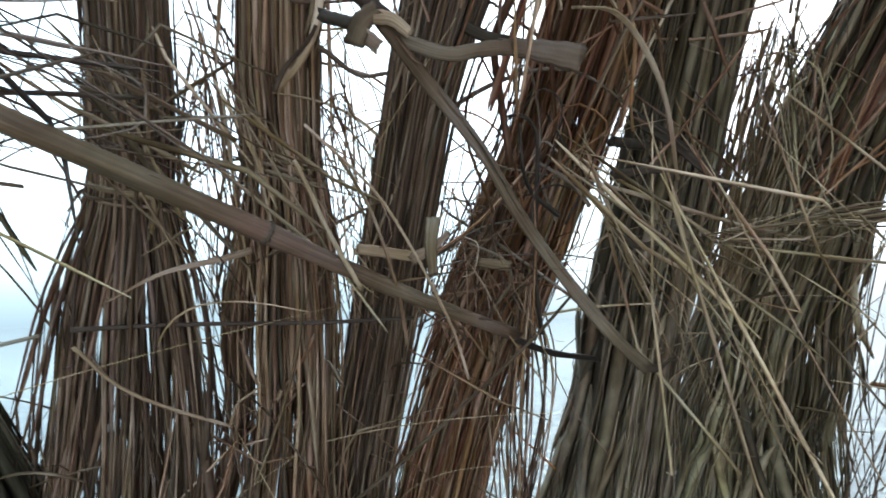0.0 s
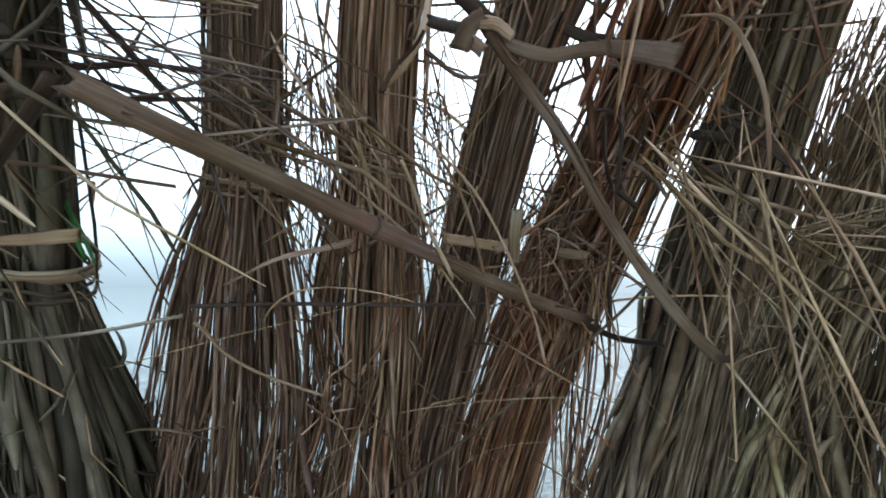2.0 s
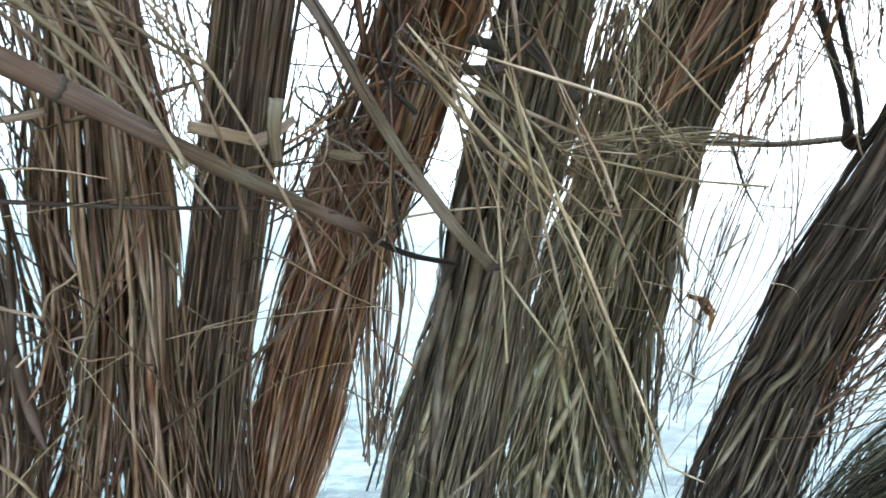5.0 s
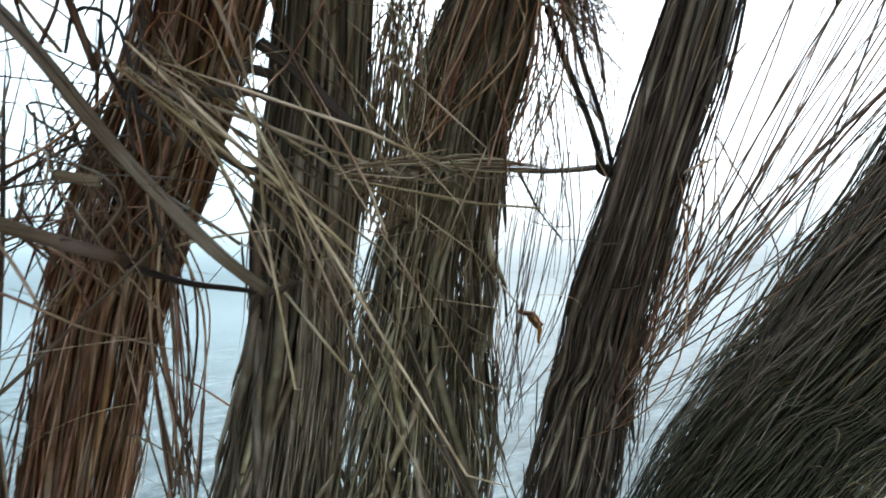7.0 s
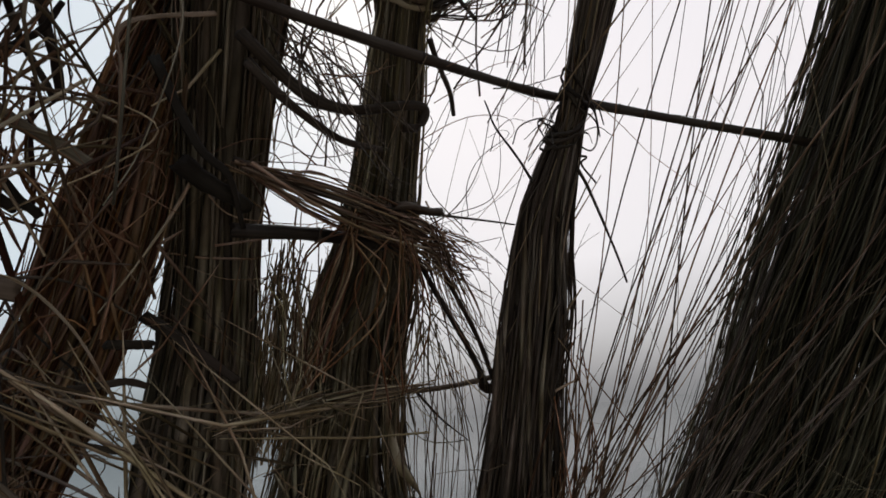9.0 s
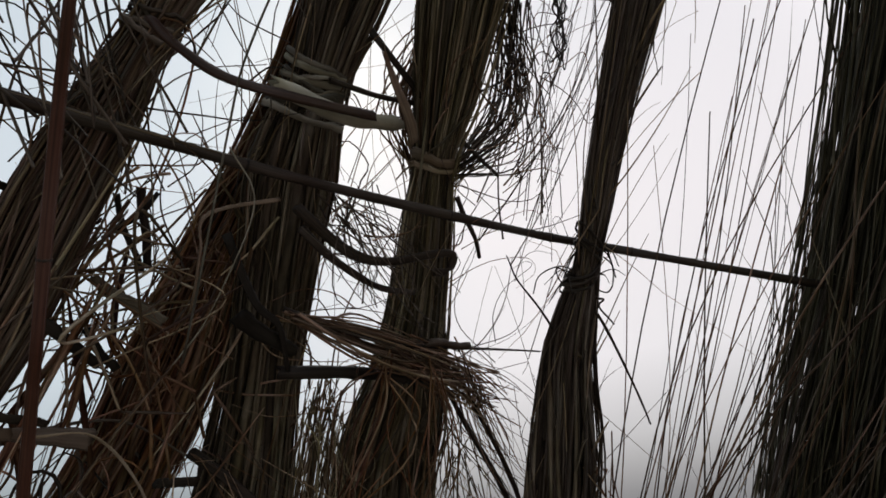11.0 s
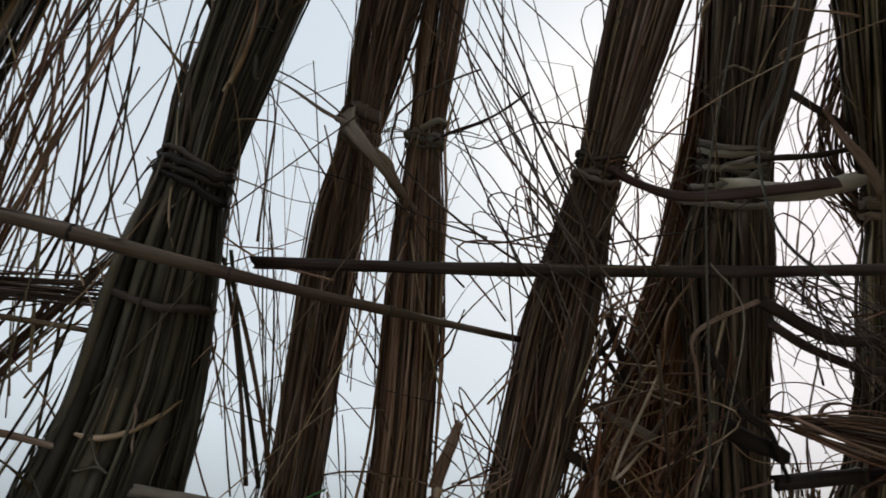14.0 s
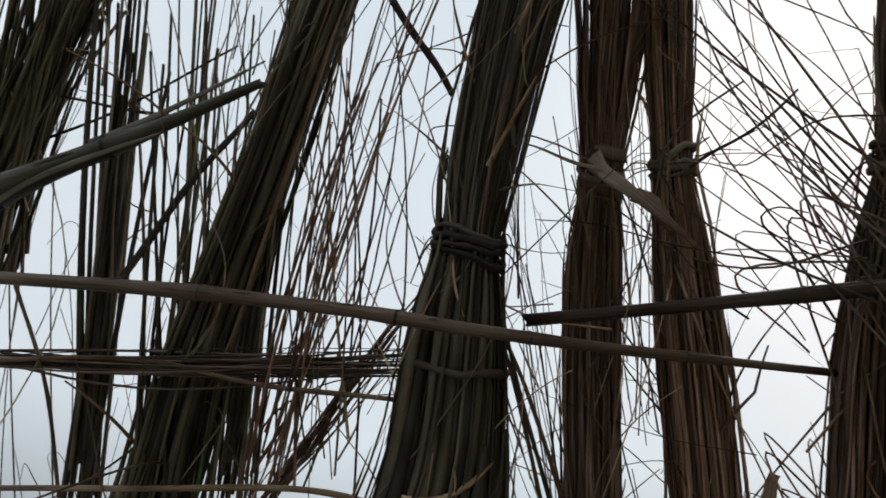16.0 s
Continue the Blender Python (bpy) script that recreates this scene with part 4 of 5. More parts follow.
# ---- sheaves and tangles ----
def sheaf(name, a, b, N, spread, rad, tone, label, category, fan=1.0, wild=0.0, sag=0.0, n=10):
    """Many straws from round a to round b."""
    a, b = np.array(a, float), np.array(b, float)
    s = np.linspace(0, 1, n)[None, :, None]
    p0 = a + rng.normal(0, 1, (N, 3)) * spread
    p1 = b + rng.normal(0, 1, (N, 3)) * spread * fan
    k0, k1 = rng.uniform(-0.12, 0.15, N)[:, None, None], rng.uniform(0.75, 1.15, N)[:, None, None]
    u = k0 + (k1 - k0) * s
    p = p0[:, None, :] * (1 - u) + p1[:, None, :] * u
    p = p + rng.normal(0, wild, (N, 1, 3)) * np.sin(np.pi * s) * np.linalg.norm(b - a)
    p[..., 2] -= sag * np.sin(np.pi * s[..., 0])
    q = rng.uniform(*rad, N)[:, None] * np.linspace(1.1, 0.6, n)[None, :]
    return clump(name, a, p, q, tone, label, category, "straw", 0.7, 4)


sheaf("straw_sheaf", (-0.93, 0.31, 1.895), (-0.40, 0.415, 1.888), 64, 0.0042, (0.0010, 0.0022), "dark", "black-brown straw sheaf tied level between reeds", "straw sheaf", 1.5, 0.012, 0.008)
sheaf("straw_sheaf", (-0.37, 0.52, 1.703), (-0.215, 0.550, 1.708), 26, 0.006, (0.0007, 0.0015), "straw", "pale straw sheaf tied level across bundles", "straw sheaf", 1.0, 0.03)
sheaf("straw_sheaf", (0.41, 0.79, 1.602), (0.62, 0.82, 1.622), 24, 0.006, (0.0008, 0.0016), "straw", "pale straw sheaf wound round the khaki bundle", "straw sheaf", 0.7, 0.03)
sheaf("straw_tuft", (0.29, 0.585, 1.832), (0.56, 0.645, 1.808), 46, 0.006, (0.0009, 0.0022), "rust", "ragged brown straw tuft wrapped round a broken cane", "straw tuft", 2.2, 0.05)
sheaf("straw_tuft", (0.44, 0.615, 1.815), (0.63, 0.69, 1.785), 50, 0.009, (0.0008, 0.0019), "rust", "ragged brown straws poking out beside a bundle", "straw tuft", 2.4, 0.07)
sheaf("straw_tuft", (0.53, 0.63, 1.812), (0.68, 0.74, 1.69), 40, 0.010, (0.0006, 0.0013), "rust", "thin straws hanging from the tuft", "straw tuft", 4.0, 0.10)
sheaf("straw_tangle", (0.57, 0.74, 1.74), (0.64, 0.84, 1.55), 34, 0.03, (0.0006, 0.0013), "olive", "thin tangled straws between two bundles", "straw tangle", 1.6, 0.12)
sheaf("straw_tangle", (0.10, 0.50, 1.90), (0.02, 0.62, 1.74), 12, 0.026, (0.0009, 0.0022), "rust", "tangled tan straws between two leaning bundles", "straw tangle", 1.3, 0.16)
sheaf("straw_tangle", (0.05, 0.80, 1.62), (0.015, 0.86, 1.50), 40, 0.022, (0.0006, 0.0014), "rust", "red-brown straws showing between bundles", "straw tangle", 1.3, 0.12)
sheaf("straw_tangle", (-0.20, 0.66, 1.72), (-0.21, 0.80, 1.48), 46, 0.012, (0.0006, 0.0013), "rust", "red-brown straws between two slim bundles", "straw tangle", 1.6, 0.12)
sheaf("straw_tangle", (-0.10, 0.66, 1.70), (-0.10, 0.80, 1.50), 34, 0.014, (0.0005, 0.0012), "rust", "red-brown straws between two slim bundles", "straw tangle", 1.5, 0.12)
sheaf("straw_tangle", (0.30, 0.52, 1.95), (0.42, 0.56, 1.86), 40, 0.02, (0.0006, 0.0012), "dark", "dark straws crossing the gap between bundles", "straw tangle", 1.5, 0.15)
sheaf("straw_tangle", (0.35, 0.70, 1.76), (0.40, 0.80, 1.60), 22, 0.02, (0.0007, 0.0014), "olive", "thin straws in the gap beside a bundle", "straw tangle", 1.5, 0.14)
sheaf("grass_fan", (0.83, 0.80, 1.30), (0.80, 0.05, 2.15), 34, 0.030, (0.0009, 0.0018), "rust", "fan of long dark grass stalks against the sky", "grass stalks", 4.6, 0.03)
sheaf("grass_fan", (0.95, 0.72, 1.25), (0.92, 0.10, 2.00), 50, 0.035, (0.0007, 0.0016), "dark", "fan of long brown grass stalks", "grass stalks", 3.0, 0.02)
sheaf("reed_screen", (-0.823, 0.462, 1.771), (-0.652, 0.112, 2.251), 26, 0.013, (0.0022, 0.0044), "green", "dense dark green reeds standing side by side", "tall reeds", 1.5, 0.006)
sheaf("reed_screen", (-0.725, 0.478, 1.775), (-0.575, 0.134, 2.242), 16, 0.018, (0.0018, 0.0040), "green", "dark green reeds standing apart", "tall reeds", 1.6, 0.008)
sheaf("reed_screen", (-0.640, 0.520, 1.775), (-0.452, 0.175, 2.243), 34, 0.015, (0.0014, 0.0034), "green", "dark brown reeds standing side by side", "tall reeds", 1.2, 0.008)
sheaf("reed_screen", (-0.570, 0.486, 1.779), (-0.318, 0.200, 2.191), 22, 0.026, (0.0011, 0.0024), "rust", "thin rusty reeds beside the thick bundle", "tall reeds", 1.3, 0.03)
sheaf("reed_screen", (-0.50, 0.50, 1.75), (-0.36, 0.16, 2.25), 12, 0.035, (0.0007, 0.0016), "olive", "thin tall reeds beside the thick bundle", "tall reeds", 1.6, 0.06)
sheaf("reed_screen", (-0.92, 0.24, 2.00), (-0.70, 0.05, 2.27), 150, 0.022, (0.0016, 0.0034), "green", "dark leaning reeds at the wall's end", "tall reeds", 1.2, 0.01)
sheaf("reed_screen", (-0.95, 0.40, 1.75), (-0.78, 0.10, 2.20), 16, 0.04, (0.0006, 0.0014), "olive", "thin loose reeds at the wall's end", "tall reeds", 1.6, 0.05)
sheaf("crossing_clump", (0.075, 0.455, 1.93), (-0.08, 0.27, 2.20), 15, 0.016, (0.0009, 0.0018), "dark", "long stalks springing up between bundles", "stalks", 3.2, 0.04)
sheaf("crossing_clump", (0.05, 0.47, 1.92), (-0.03, 0.30, 2.20), 8, 0.02, (0.0008, 0.0016), "dark", "long stalks springing up between bundles", "stalks", 3.0, 0.14)
sheaf("crossing_clump", (-0.17, 0.50, 1.86), (-0.13, 0.30, 2.12), 13, 0.012, (0.0005, 0.001), "rust", "thin stalks between two slim bundles", "stalks", 1.5, 0.04)
sheaf("crossing_clump", (-0.27, 0.60, 1.76), (-0.235, 0.36, 2.05), 13, 0.016, (0.0006, 0.0014), "olive", "thin stalks rising beside the thick bundle", "stalks", 1.5, 0.04)
sheaf("crossing_clump", (0.53, 0.45, 1.95), (0.56, 0.22, 2.30), 20, 0.03, (0.0005, 0.0012), "dark", "thin curved stalks against the sky", "stalks", 1.7, 0.10)


def spray(name, a, b, N, at_a, at_b, rad, material, label, category, bow=0.08, n=13, flat=0.3):
    """Flat broken straws fanned from one spot, each a part of its own."""
    root = new(name)
    root.location = a
    tagged(root, label, category)
    bpy.context.view_layer.update()
    back_to = root.matrix_world.inverted()
    for k in range(N):
        p0, p1 = np.array(a) + rng.normal(0, at_a, 3), np.array(b) + rng.normal(0, 1, 3) * np.array(at_b)
        u = rng.uniform(0.45, 1.1)
        p1 = p0 + (p1 - p0) * u
        long = np.linalg.norm(p1 - p0)
        m = p0 + (p1 - p0) * rng.uniform(0.35, 0.75) + rng.normal(0, bow * (1.6 if k % 3 == 0 else 0.3), 3) * long
        pts = [p0, (p0 + m) / 2, m, (m + p1) / 2, p1]
        if rng.random() < 0.35:
            turn = rng.normal(0, 0.035, 3)
            pts += [p1 + turn * 0.5, p1 + turn]
        at = np.linspace(0, len(pts) - 1, n)
        p = np.stack([np.interp(at, np.arange(len(pts)), np.array(pts)[:, i]) for i in range(3)], 1)
        v, f = tubes(p[None], rng.uniform(*rad) * ends(1, n, 0.3, 2), 4, flat)
        ob = mesh_object("straw", v, f, material, root)
        ob.matrix_parent_inverse = back_to
    return root


SB = BLADE["straw"]
spray("straw_spray", (0.10, 0.652, 1.635), (0.42, 0.86, 1.44), 18, 0.012, (0.10, 0.03, 0.11), (0.0009, 0.0024), SB, "pale broken straws fanned over the olive bundle", "straw spray")
spray("straw_spray", (0.17, 0.640, 1.640), (0.44, 0.95, 1.28), 14, 0.03, (0.10, 0.06, 0.12), (0.0009, 0.0022), SB, "pale straws hanging over the khaki bundle", "straw spray")
spray("straw_spray", (0.29, 0.765, 1.585), (0.52, 0.80, 1.600), 18, 0.010, (0.05, 0.02, 0.03), (0.0009, 0.0020), SB, "pale straws bound level to the khaki bundle", "straw spray")
spray("straw_spray", (0.40, 0.80, 1.52), (0.62, 1.00, 1.28), 12, 0.05, (0.10, 0.06, 0.10), (0.0007, 0.0016), SB, "pale straws crossing the khaki skirt", "straw spray")
spray("straw_spray", (-0.245, 0.590, 1.655), (-0.13, 0.66, 1.60), 16, 0.02, (0.05, 0.03, 0.05), (0.0009, 0.0022), SB, "pale straws round the slim bundles", "straw spray")
spray("straw_spray", (-0.16, 0.610, 1.660), (-0.13, 0.70, 1.54), 16, 0.016, (0.06, 0.02, 0.05), (0.0008, 0.0018), SB, "pale straws hanging from a straw tie", "straw spray")
spray("straw_spray", (-0.40, 0.50, 1.66), (-0.33, 0.62, 1.53), 19, 0.05, (0.09, 0.03, 0.06), (0.0010, 0.0030), BLADE["olive"], "broken brown blades over the thick bundle", "straw spray")
spray("straw_spray", (-0.34, 0.52, 1.665), (-0.16, 0.60, 1.62), 15, 0.03, (0.05, 0.03, 0.05), (0.0008, 0.0018), BLADE["dark"], "dark straws crossing the gap beside the pole", "straw spray")
spray("straw_spray", (0.02, 0.76, 1.54), (0.02, 0.86, 1.42), 18, 0.03, (0.07, 0.03, 0.07), (0.0008, 0.0018), BLADE["rust"], "rusty straws crossing the skirt", "straw spray")
spray("straw_spray", (-0.22, 0.78, 1.42), (-0.20, 0.88, 1.28), 18, 0.05, (0.10, 0.04, 0.09), (0.0008, 0.0018), BLADE["rust"], "rusty straws crossing the skirt", "straw spray")
spray("straw_spray", (0.17, 0.52, 1.87), (0.19, 0.62, 1.74), 11, 0.03, (0.06, 0.04, 0.07), (0.0009, 0.0022), BLADE["rust"], "rusty straws over the joined bundles", "straw spray")
spray("straw_spray", (0.22, 0.66, 1.74), (0.33, 0.76, 1.62), 12, 0.04, (0.08, 0.04, 0.07), (0.0009, 0.0020), BLADE["rust"], "rusty straws over the joined bundles", "straw spray")
stick("dry_leaf", ((0.075, 0.545, 1.690), (0.115, 0.560, 1.694), (0.150, 0.590, 1.665), (0.186, 0.644, 1.608)), 0.0028, 0.0014, LEAF, "pale bent leaf curling down in front of a bundle", "dry leaf", flat=0.3)
stick("dry_leaf", ((-0.250, 0.555, 1.664), (-0.203, 0.574, 1.651), (-0.150, 0.602, 1.626)), 0.0018, 0.0034, LEAF, "pale pointed leaf across the slim bundles", "dry leaf", flat=0.25)
stick("dry_leaf", ((-0.268, 0.660, 1.518), (-0.212, 0.655, 1.541), (-0.155, 0.655, 1.557)), 0.0010, 0.0032, LEAF, "curved pale leaf across the slim bundles", "dry leaf", flat=0.25)
stick("pale_straw", ((-0.100, 0.590, 1.634), (-0.047, 0.636, 1.585), (0.002, 0.706, 1.504), (0.022, 0.752, 1.445)), 0.0010, 0.0016, LEAF, "long pale straw arching over two bundles", "straw")
stick("pale_straw", ((-0.110, 0.605, 1.612), (-0.072, 0.672, 1.527)), 0.0016, 0.0020, LEAF, "pale straw leaning on the pole", "straw")
stick("dark_twig", ((-0.085, 0.372, 2.036), (-0.04, 0.362, 2.050), (0.008, 0.350, 2.078)), 0.0018, 0.0012, DARKWOOD, "thin dark twig sticking out from a tie", "twig")
stick("green_leaf", ((-0.385, 0.605, 1.600), (-0.372, 0.612, 1.570), (-0.362, 0.625, 1.535)), 0.0036, 0.0022, GRASS, "fresh green leaf tucked into the thick bundle", "leaf", flat=0.25, ref=(1, 0, 0))
stick("green_leaf", ((-0.372, 0.600, 1.592), (-0.360, 0.610, 1.562), (-0.352, 0.622, 1.532)), 0.0028, 0.0018, GRASS, "fresh green leaf tucked into the thick bundle", "leaf", flat=0.25, ref=(1, 0, 0))
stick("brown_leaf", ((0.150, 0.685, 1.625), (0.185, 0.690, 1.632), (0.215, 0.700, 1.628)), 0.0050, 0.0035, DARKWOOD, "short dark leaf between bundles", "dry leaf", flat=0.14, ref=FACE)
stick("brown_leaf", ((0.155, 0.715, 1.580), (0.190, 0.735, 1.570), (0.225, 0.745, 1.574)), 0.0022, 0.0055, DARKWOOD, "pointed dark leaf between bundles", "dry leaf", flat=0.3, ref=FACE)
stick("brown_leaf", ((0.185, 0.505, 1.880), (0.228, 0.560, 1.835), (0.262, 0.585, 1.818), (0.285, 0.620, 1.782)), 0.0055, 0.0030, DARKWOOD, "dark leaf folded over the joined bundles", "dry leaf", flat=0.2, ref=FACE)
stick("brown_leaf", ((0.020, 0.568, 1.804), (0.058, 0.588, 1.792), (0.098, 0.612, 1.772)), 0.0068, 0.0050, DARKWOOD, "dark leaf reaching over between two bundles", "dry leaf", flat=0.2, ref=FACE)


def arcs(name, a, m, b, N, spread, rad, tone, label, category, ragged=0.0):
    """Straws bowed from a over m to b."""
    ps, qs = [], []
    for k in range(N):
        w = rng.normal(0, 1, (3, 3)) * np.array([[0.5], [1.6], [1.0]]) * spread
        line = curve_through([np.array(a) + w[0], np.array(m) + w[1], np.array(b) + w[2]], 53)
        ps.append(line[np.linspace(rng.uniform(0, ragged) * 52, 52, 14).astype(int)])
        qs.append(np.full(14, rng.uniform(*rad)))
    return clump(name, a, np.array(ps), np.array(qs), tone, label, category, "straw")


arcs("straw_loop", (0.450, 0.505, 2.035), (0.540, 0.440, 2.135), (0.475, 0.330, 2.245), 62, 0.015, (0.0007, 0.0015), "dark", "bulging loop of dark straws above a tie", "straw loop")
arcs("straw_loop", (0.405, 0.500, 2.030), (0.375, 0.450, 2.110), (0.395, 0.350, 2.215), 36, 0.013, (0.0007, 0.0016), "rust", "bulging loop of tan straws above a tie", "straw loop")
arcs("straw_loop", (0.40, 0.60, 1.79), (0.395, 0.66, 1.73), (0.40, 0.76, 1.63), 15, 0.014, (0.0009, 0.0020), "amber", "tan straws hanging under the tuft", "straw loop")
arcs("straw_loop", (0.47, 0.60, 1.79), (0.50, 0.66, 1.72), (0.52, 0.76, 1.62), 12, 0.018, (0.0008, 0.0018), "amber", "brown straws hanging under the tuft", "straw loop")
arcs("curled_clump", (0.07, 0.47, 1.96), (0.00, 0.44, 2.00), (0.005, 0.52, 1.90), 9, 0.024, (0.0006, 0.0013), "rust", "curled straws looping out of a bundle", "curled straws")
arcs("curled_clump", (-0.02, 0.60, 1.78), (-0.055, 0.565, 1.80), (-0.03, 0.60, 1.75), 11, 0.020, (0.0006, 0.0014), "rust", "curled straws looping out of a bundle", "curled straws")
arcs("curled_clump", (0.15, 0.55, 1.86), (0.085, 0.53, 1.86), (0.105, 0.60, 1.76), 8, 0.028, (0.0008, 0.0018), "straw", "curled tan straws between two bundles", "curled straws")


def straw_knot(at, to, N):
    """A hanging tangle of looped dark straws."""
    root = new("straw_knot")
    root.location = at
    tagged(root, "hanging tangled knot of dark looped straws", "straw knot")
    bpy.context.view_layer.update()
    back_to = root.matrix_world.inverted()
    a, b = np.array(at), np.array(to)
    for k in range(N):
        pts = []
        for q in np.linspace(rng.uniform(0, 0.3), rng.uniform(0.7, 1.0), 6):
            pts.append(a + (b - a) * q + rng.normal(0, 1, 3) * 0.0075 * (0.5 + abs(q - 0.5) * 1.4))
        if k % 2:
            pts.append(pts[-1] + np.array([0.008, 0.004, 0.004]))
            pts.append(pts[-3] + np.array([0.012, 0.0, 0.004]))
        p = curve_through(pts, 30)
        v, f = tubes(p[None], np.full((1, 30), rng.uniform(0.0009, 0.0018)), 4, 0.5)
        mesh_object("straw", v, f, DARKWOOD, root).matrix_parent_inverse = back_to


straw_knot((0.478, 0.235, 2.20), (0.520, 0.318, 2.095), 11)
stick("curled_leaf", ((0.218, 0.268, 2.073), (0.233, 0.254, 2.094), (0.279, 0.248, 2.114), (0.309, 0.242, 2.128), (0.300, 0.249, 2.116), (0.248, 0.255, 2.094)), 0.0016, 0.0013, SPLIT, "pale narrow leaf curled into a loop", "dry leaf", n=36, flat=0.4)
stick("curled_leaf", ((0.262, 0.290, 2.078), (0.243, 0.294, 2.068), (0.221, 0.298, 2.058), (0.224, 0.302, 2.053), (0.252, 0.299, 2.066)), 0.0016, 0.0013, SPLIT, "pale narrow leaf curled into a loop", "dry leaf", n=30, flat=0.4)
stick("green_leaf", ((0.080, 0.203, 1.760), (0.070, 0.207, 1.787), (0.074, 0.197, 1.828), (0.089, 0.180, 1.858), (0.11, 0.12, 1.95), (0.13, 0.05, 2.05)), 0.0009, 0.0019, MOSSY, "long grey-green leaf hanging bowed before the wall", "leaf", n=30, flat=0.35)
stick("dry_leaf", ((0.300, 0.371, 2.070), (0.337, 0.399, 2.041), (0.366, 0.430, 2.012)), 0.003, 0.010, LEAF, "pale wedge-shaped leaf tucked into a tie", "dry leaf", flat=0.15, ref=FACE)
stick("dark_twig", ((0.60, 0.261, 2.228), (0.538, 0.269, 2.202), (0.508, 0.255, 2.215), (0.47, 0.235, 2.24)), 0.002, 0.0024, DARKWOOD, "dark bent twig holding a straw knot", "twig", n=26)
stick("pale_straw", ((-0.836, 0.259, 1.959), (-0.808, 0.340, 1.864), (-0.807, 0.423, 1.761)), 0.0022, 0.0020, LEAF, "pale straw hanging by the loose reeds", "straw")
stick("cane_end", ((0.470, 0.606, 1.832), (0.500, 0.608, 1.833), (0.534, 0.612, 1.835)), 0.0085, 0.0080, WOOD, "short broken cane end in the straw tuft", "cane", flat=0.7)
stick("broken_cane", ((-0.060, 0.572, 1.822), (-0.070, 0.585, 1.808), (-0.086, 0.612, 1.768)), 0.0045, 0.0075, SPLIT, "broken tan cane end standing by a bundle", "cane", flat=0.5, ref=(1, 0, 0))
arcs("hanging_clump", (0.775, 0.64, 1.70), (0.890, 0.86, 1.42), (1.05, 1.15, 1.08), 90, 0.040, (0.0008, 0.0019), "amber", "orange-brown stalks hanging beside the dark bundle", "stalks", 0.6)
arcs("hanging_clump", (0.62, 0.75, 1.74), (0.71, 0.95, 1.50), (0.86, 1.28, 1.08), 26, 0.030, (0.0006, 0.0014), "umber", "thin brown stalks hanging between two bundles", "stalks", 0.5)
arcs("hanging_clump", (0.11, 0.86, 1.55), (0.12, 0.97, 1.38), (0.13, 1.15, 1.10), 26, 0.016, (0.0010, 0.0022), "rust", "orange-brown stalks hanging beside a bundle", "stalks")


def wiry(N, xs, zs, off, rad, tone, label, lean=0.0, length=(0.08, 0.26)):
    """Loose bent and curled stalks in a gap of the wall."""
    ps, qs = [], []
    for k in range(N):
        x, z = rng.uniform(*xs), rng.uniform(*zs)
        c = np.array([x, 0.775 + 0.2 * x - 0.8 * (z - 1.585) + rng.uniform(*off), z])
        a = lean + rng.normal(0, 0.75)
        d = np.array([np.sin(a), -0.62 * np.cos(a), 0.78 * np.cos(a)])
        side = np.array([np.cos(a), 0.5 * np.sin(a), -0.6 * np.sin(a)])
        ln, bow = rng.uniform(*length), rng.normal(0, 0.22)
        pts = [c - d * ln / 2, c - d * ln / 6 + side * bow * ln * 0.7, c + d * ln / 6 + side * bow * ln * 0.7, c + d * ln / 2]
        if rng.random() < 0.35:                 # hooked or curled over at its tip
            h = rng.choice([-1.0, 1.0]) * rng.uniform(0.015, 0.04)
            pts += [pts[-1] + side * h + d * abs(h) * 0.3, pts[-1] + side * h * 1.3 - d * abs(h) * 0.9]
        p = curve_through(np.array(pts) + rng.normal(0, 0.004, (len(pts), 3)), 18)
        ps.append(p)
        qs.append(rng.uniform(*rad) * np.linspace(1.1, 0.5, 18))
    return clump("wiry_clump", ps[0][0], np.array(ps), np.array(qs), tone, label, "stalks", "stalk")


wiry(20, (-0.36, -0.22), (1.75, 2.2), (-0.05, 0.03), (0.0006, 0.0015), "rust", "bent stalks in the gap beside the thick bundle")
wiry(12, (-0.19, -0.13), (1.75, 2.0), (-0.02, 0.05), (0.0006, 0.0012), "dark", "bent stalks in the gap between slim bundles")
wiry(13, (-0.10, 0.07), (1.80, 2.25), (-0.05, 0.04), (0.0007, 0.0016), "dark", "bent and hooked dark stalks in a gap", -0.5)
wiry(11, (0.06, 0.17), (1.72, 2.02), (-0.05, 0.04), (0.0010, 0.0024), "amber", "bent rusty stalks between two leaning bundles")
wiry(14, (0.12, 0.20), (1.95, 2.2), (-0.05, 0.04), (0.0006, 0.0013), "dark", "bent dark stalks beside a grey band")
wiry(24, (0.29, 0.42), (1.72, 2.05), (-0.02, 0.08), (0.0007, 0.0018), "rust", "bent rusty stalks in the gap beside the khaki bundle")
wiry(16, (0.44, 0.60), (1.75, 2.05), (-0.05, 0.06), (0.0006, 0.0013), "dark", "bent dark stalks beside the narrow bundle")
wiry(14, (0.44, 0.60), (2.05, 2.3), (-0.10, 0.02), (0.0008, 0.0018), "dark", "hooked dark stalks above the straw knot", 0.4)
wiry(16, (0.62, 0.80), (1.70, 2.15), (-0.08, 0.05), (0.0005, 0.0011), "dark", "thin bent stalks against the sky")
wiry(30, (-0.95, -0.40), (1.72, 2.25), (-0.06, 0.06), (0.0007, 0.0016), "olive", "bent stalks among the tall reeds", 0.5)
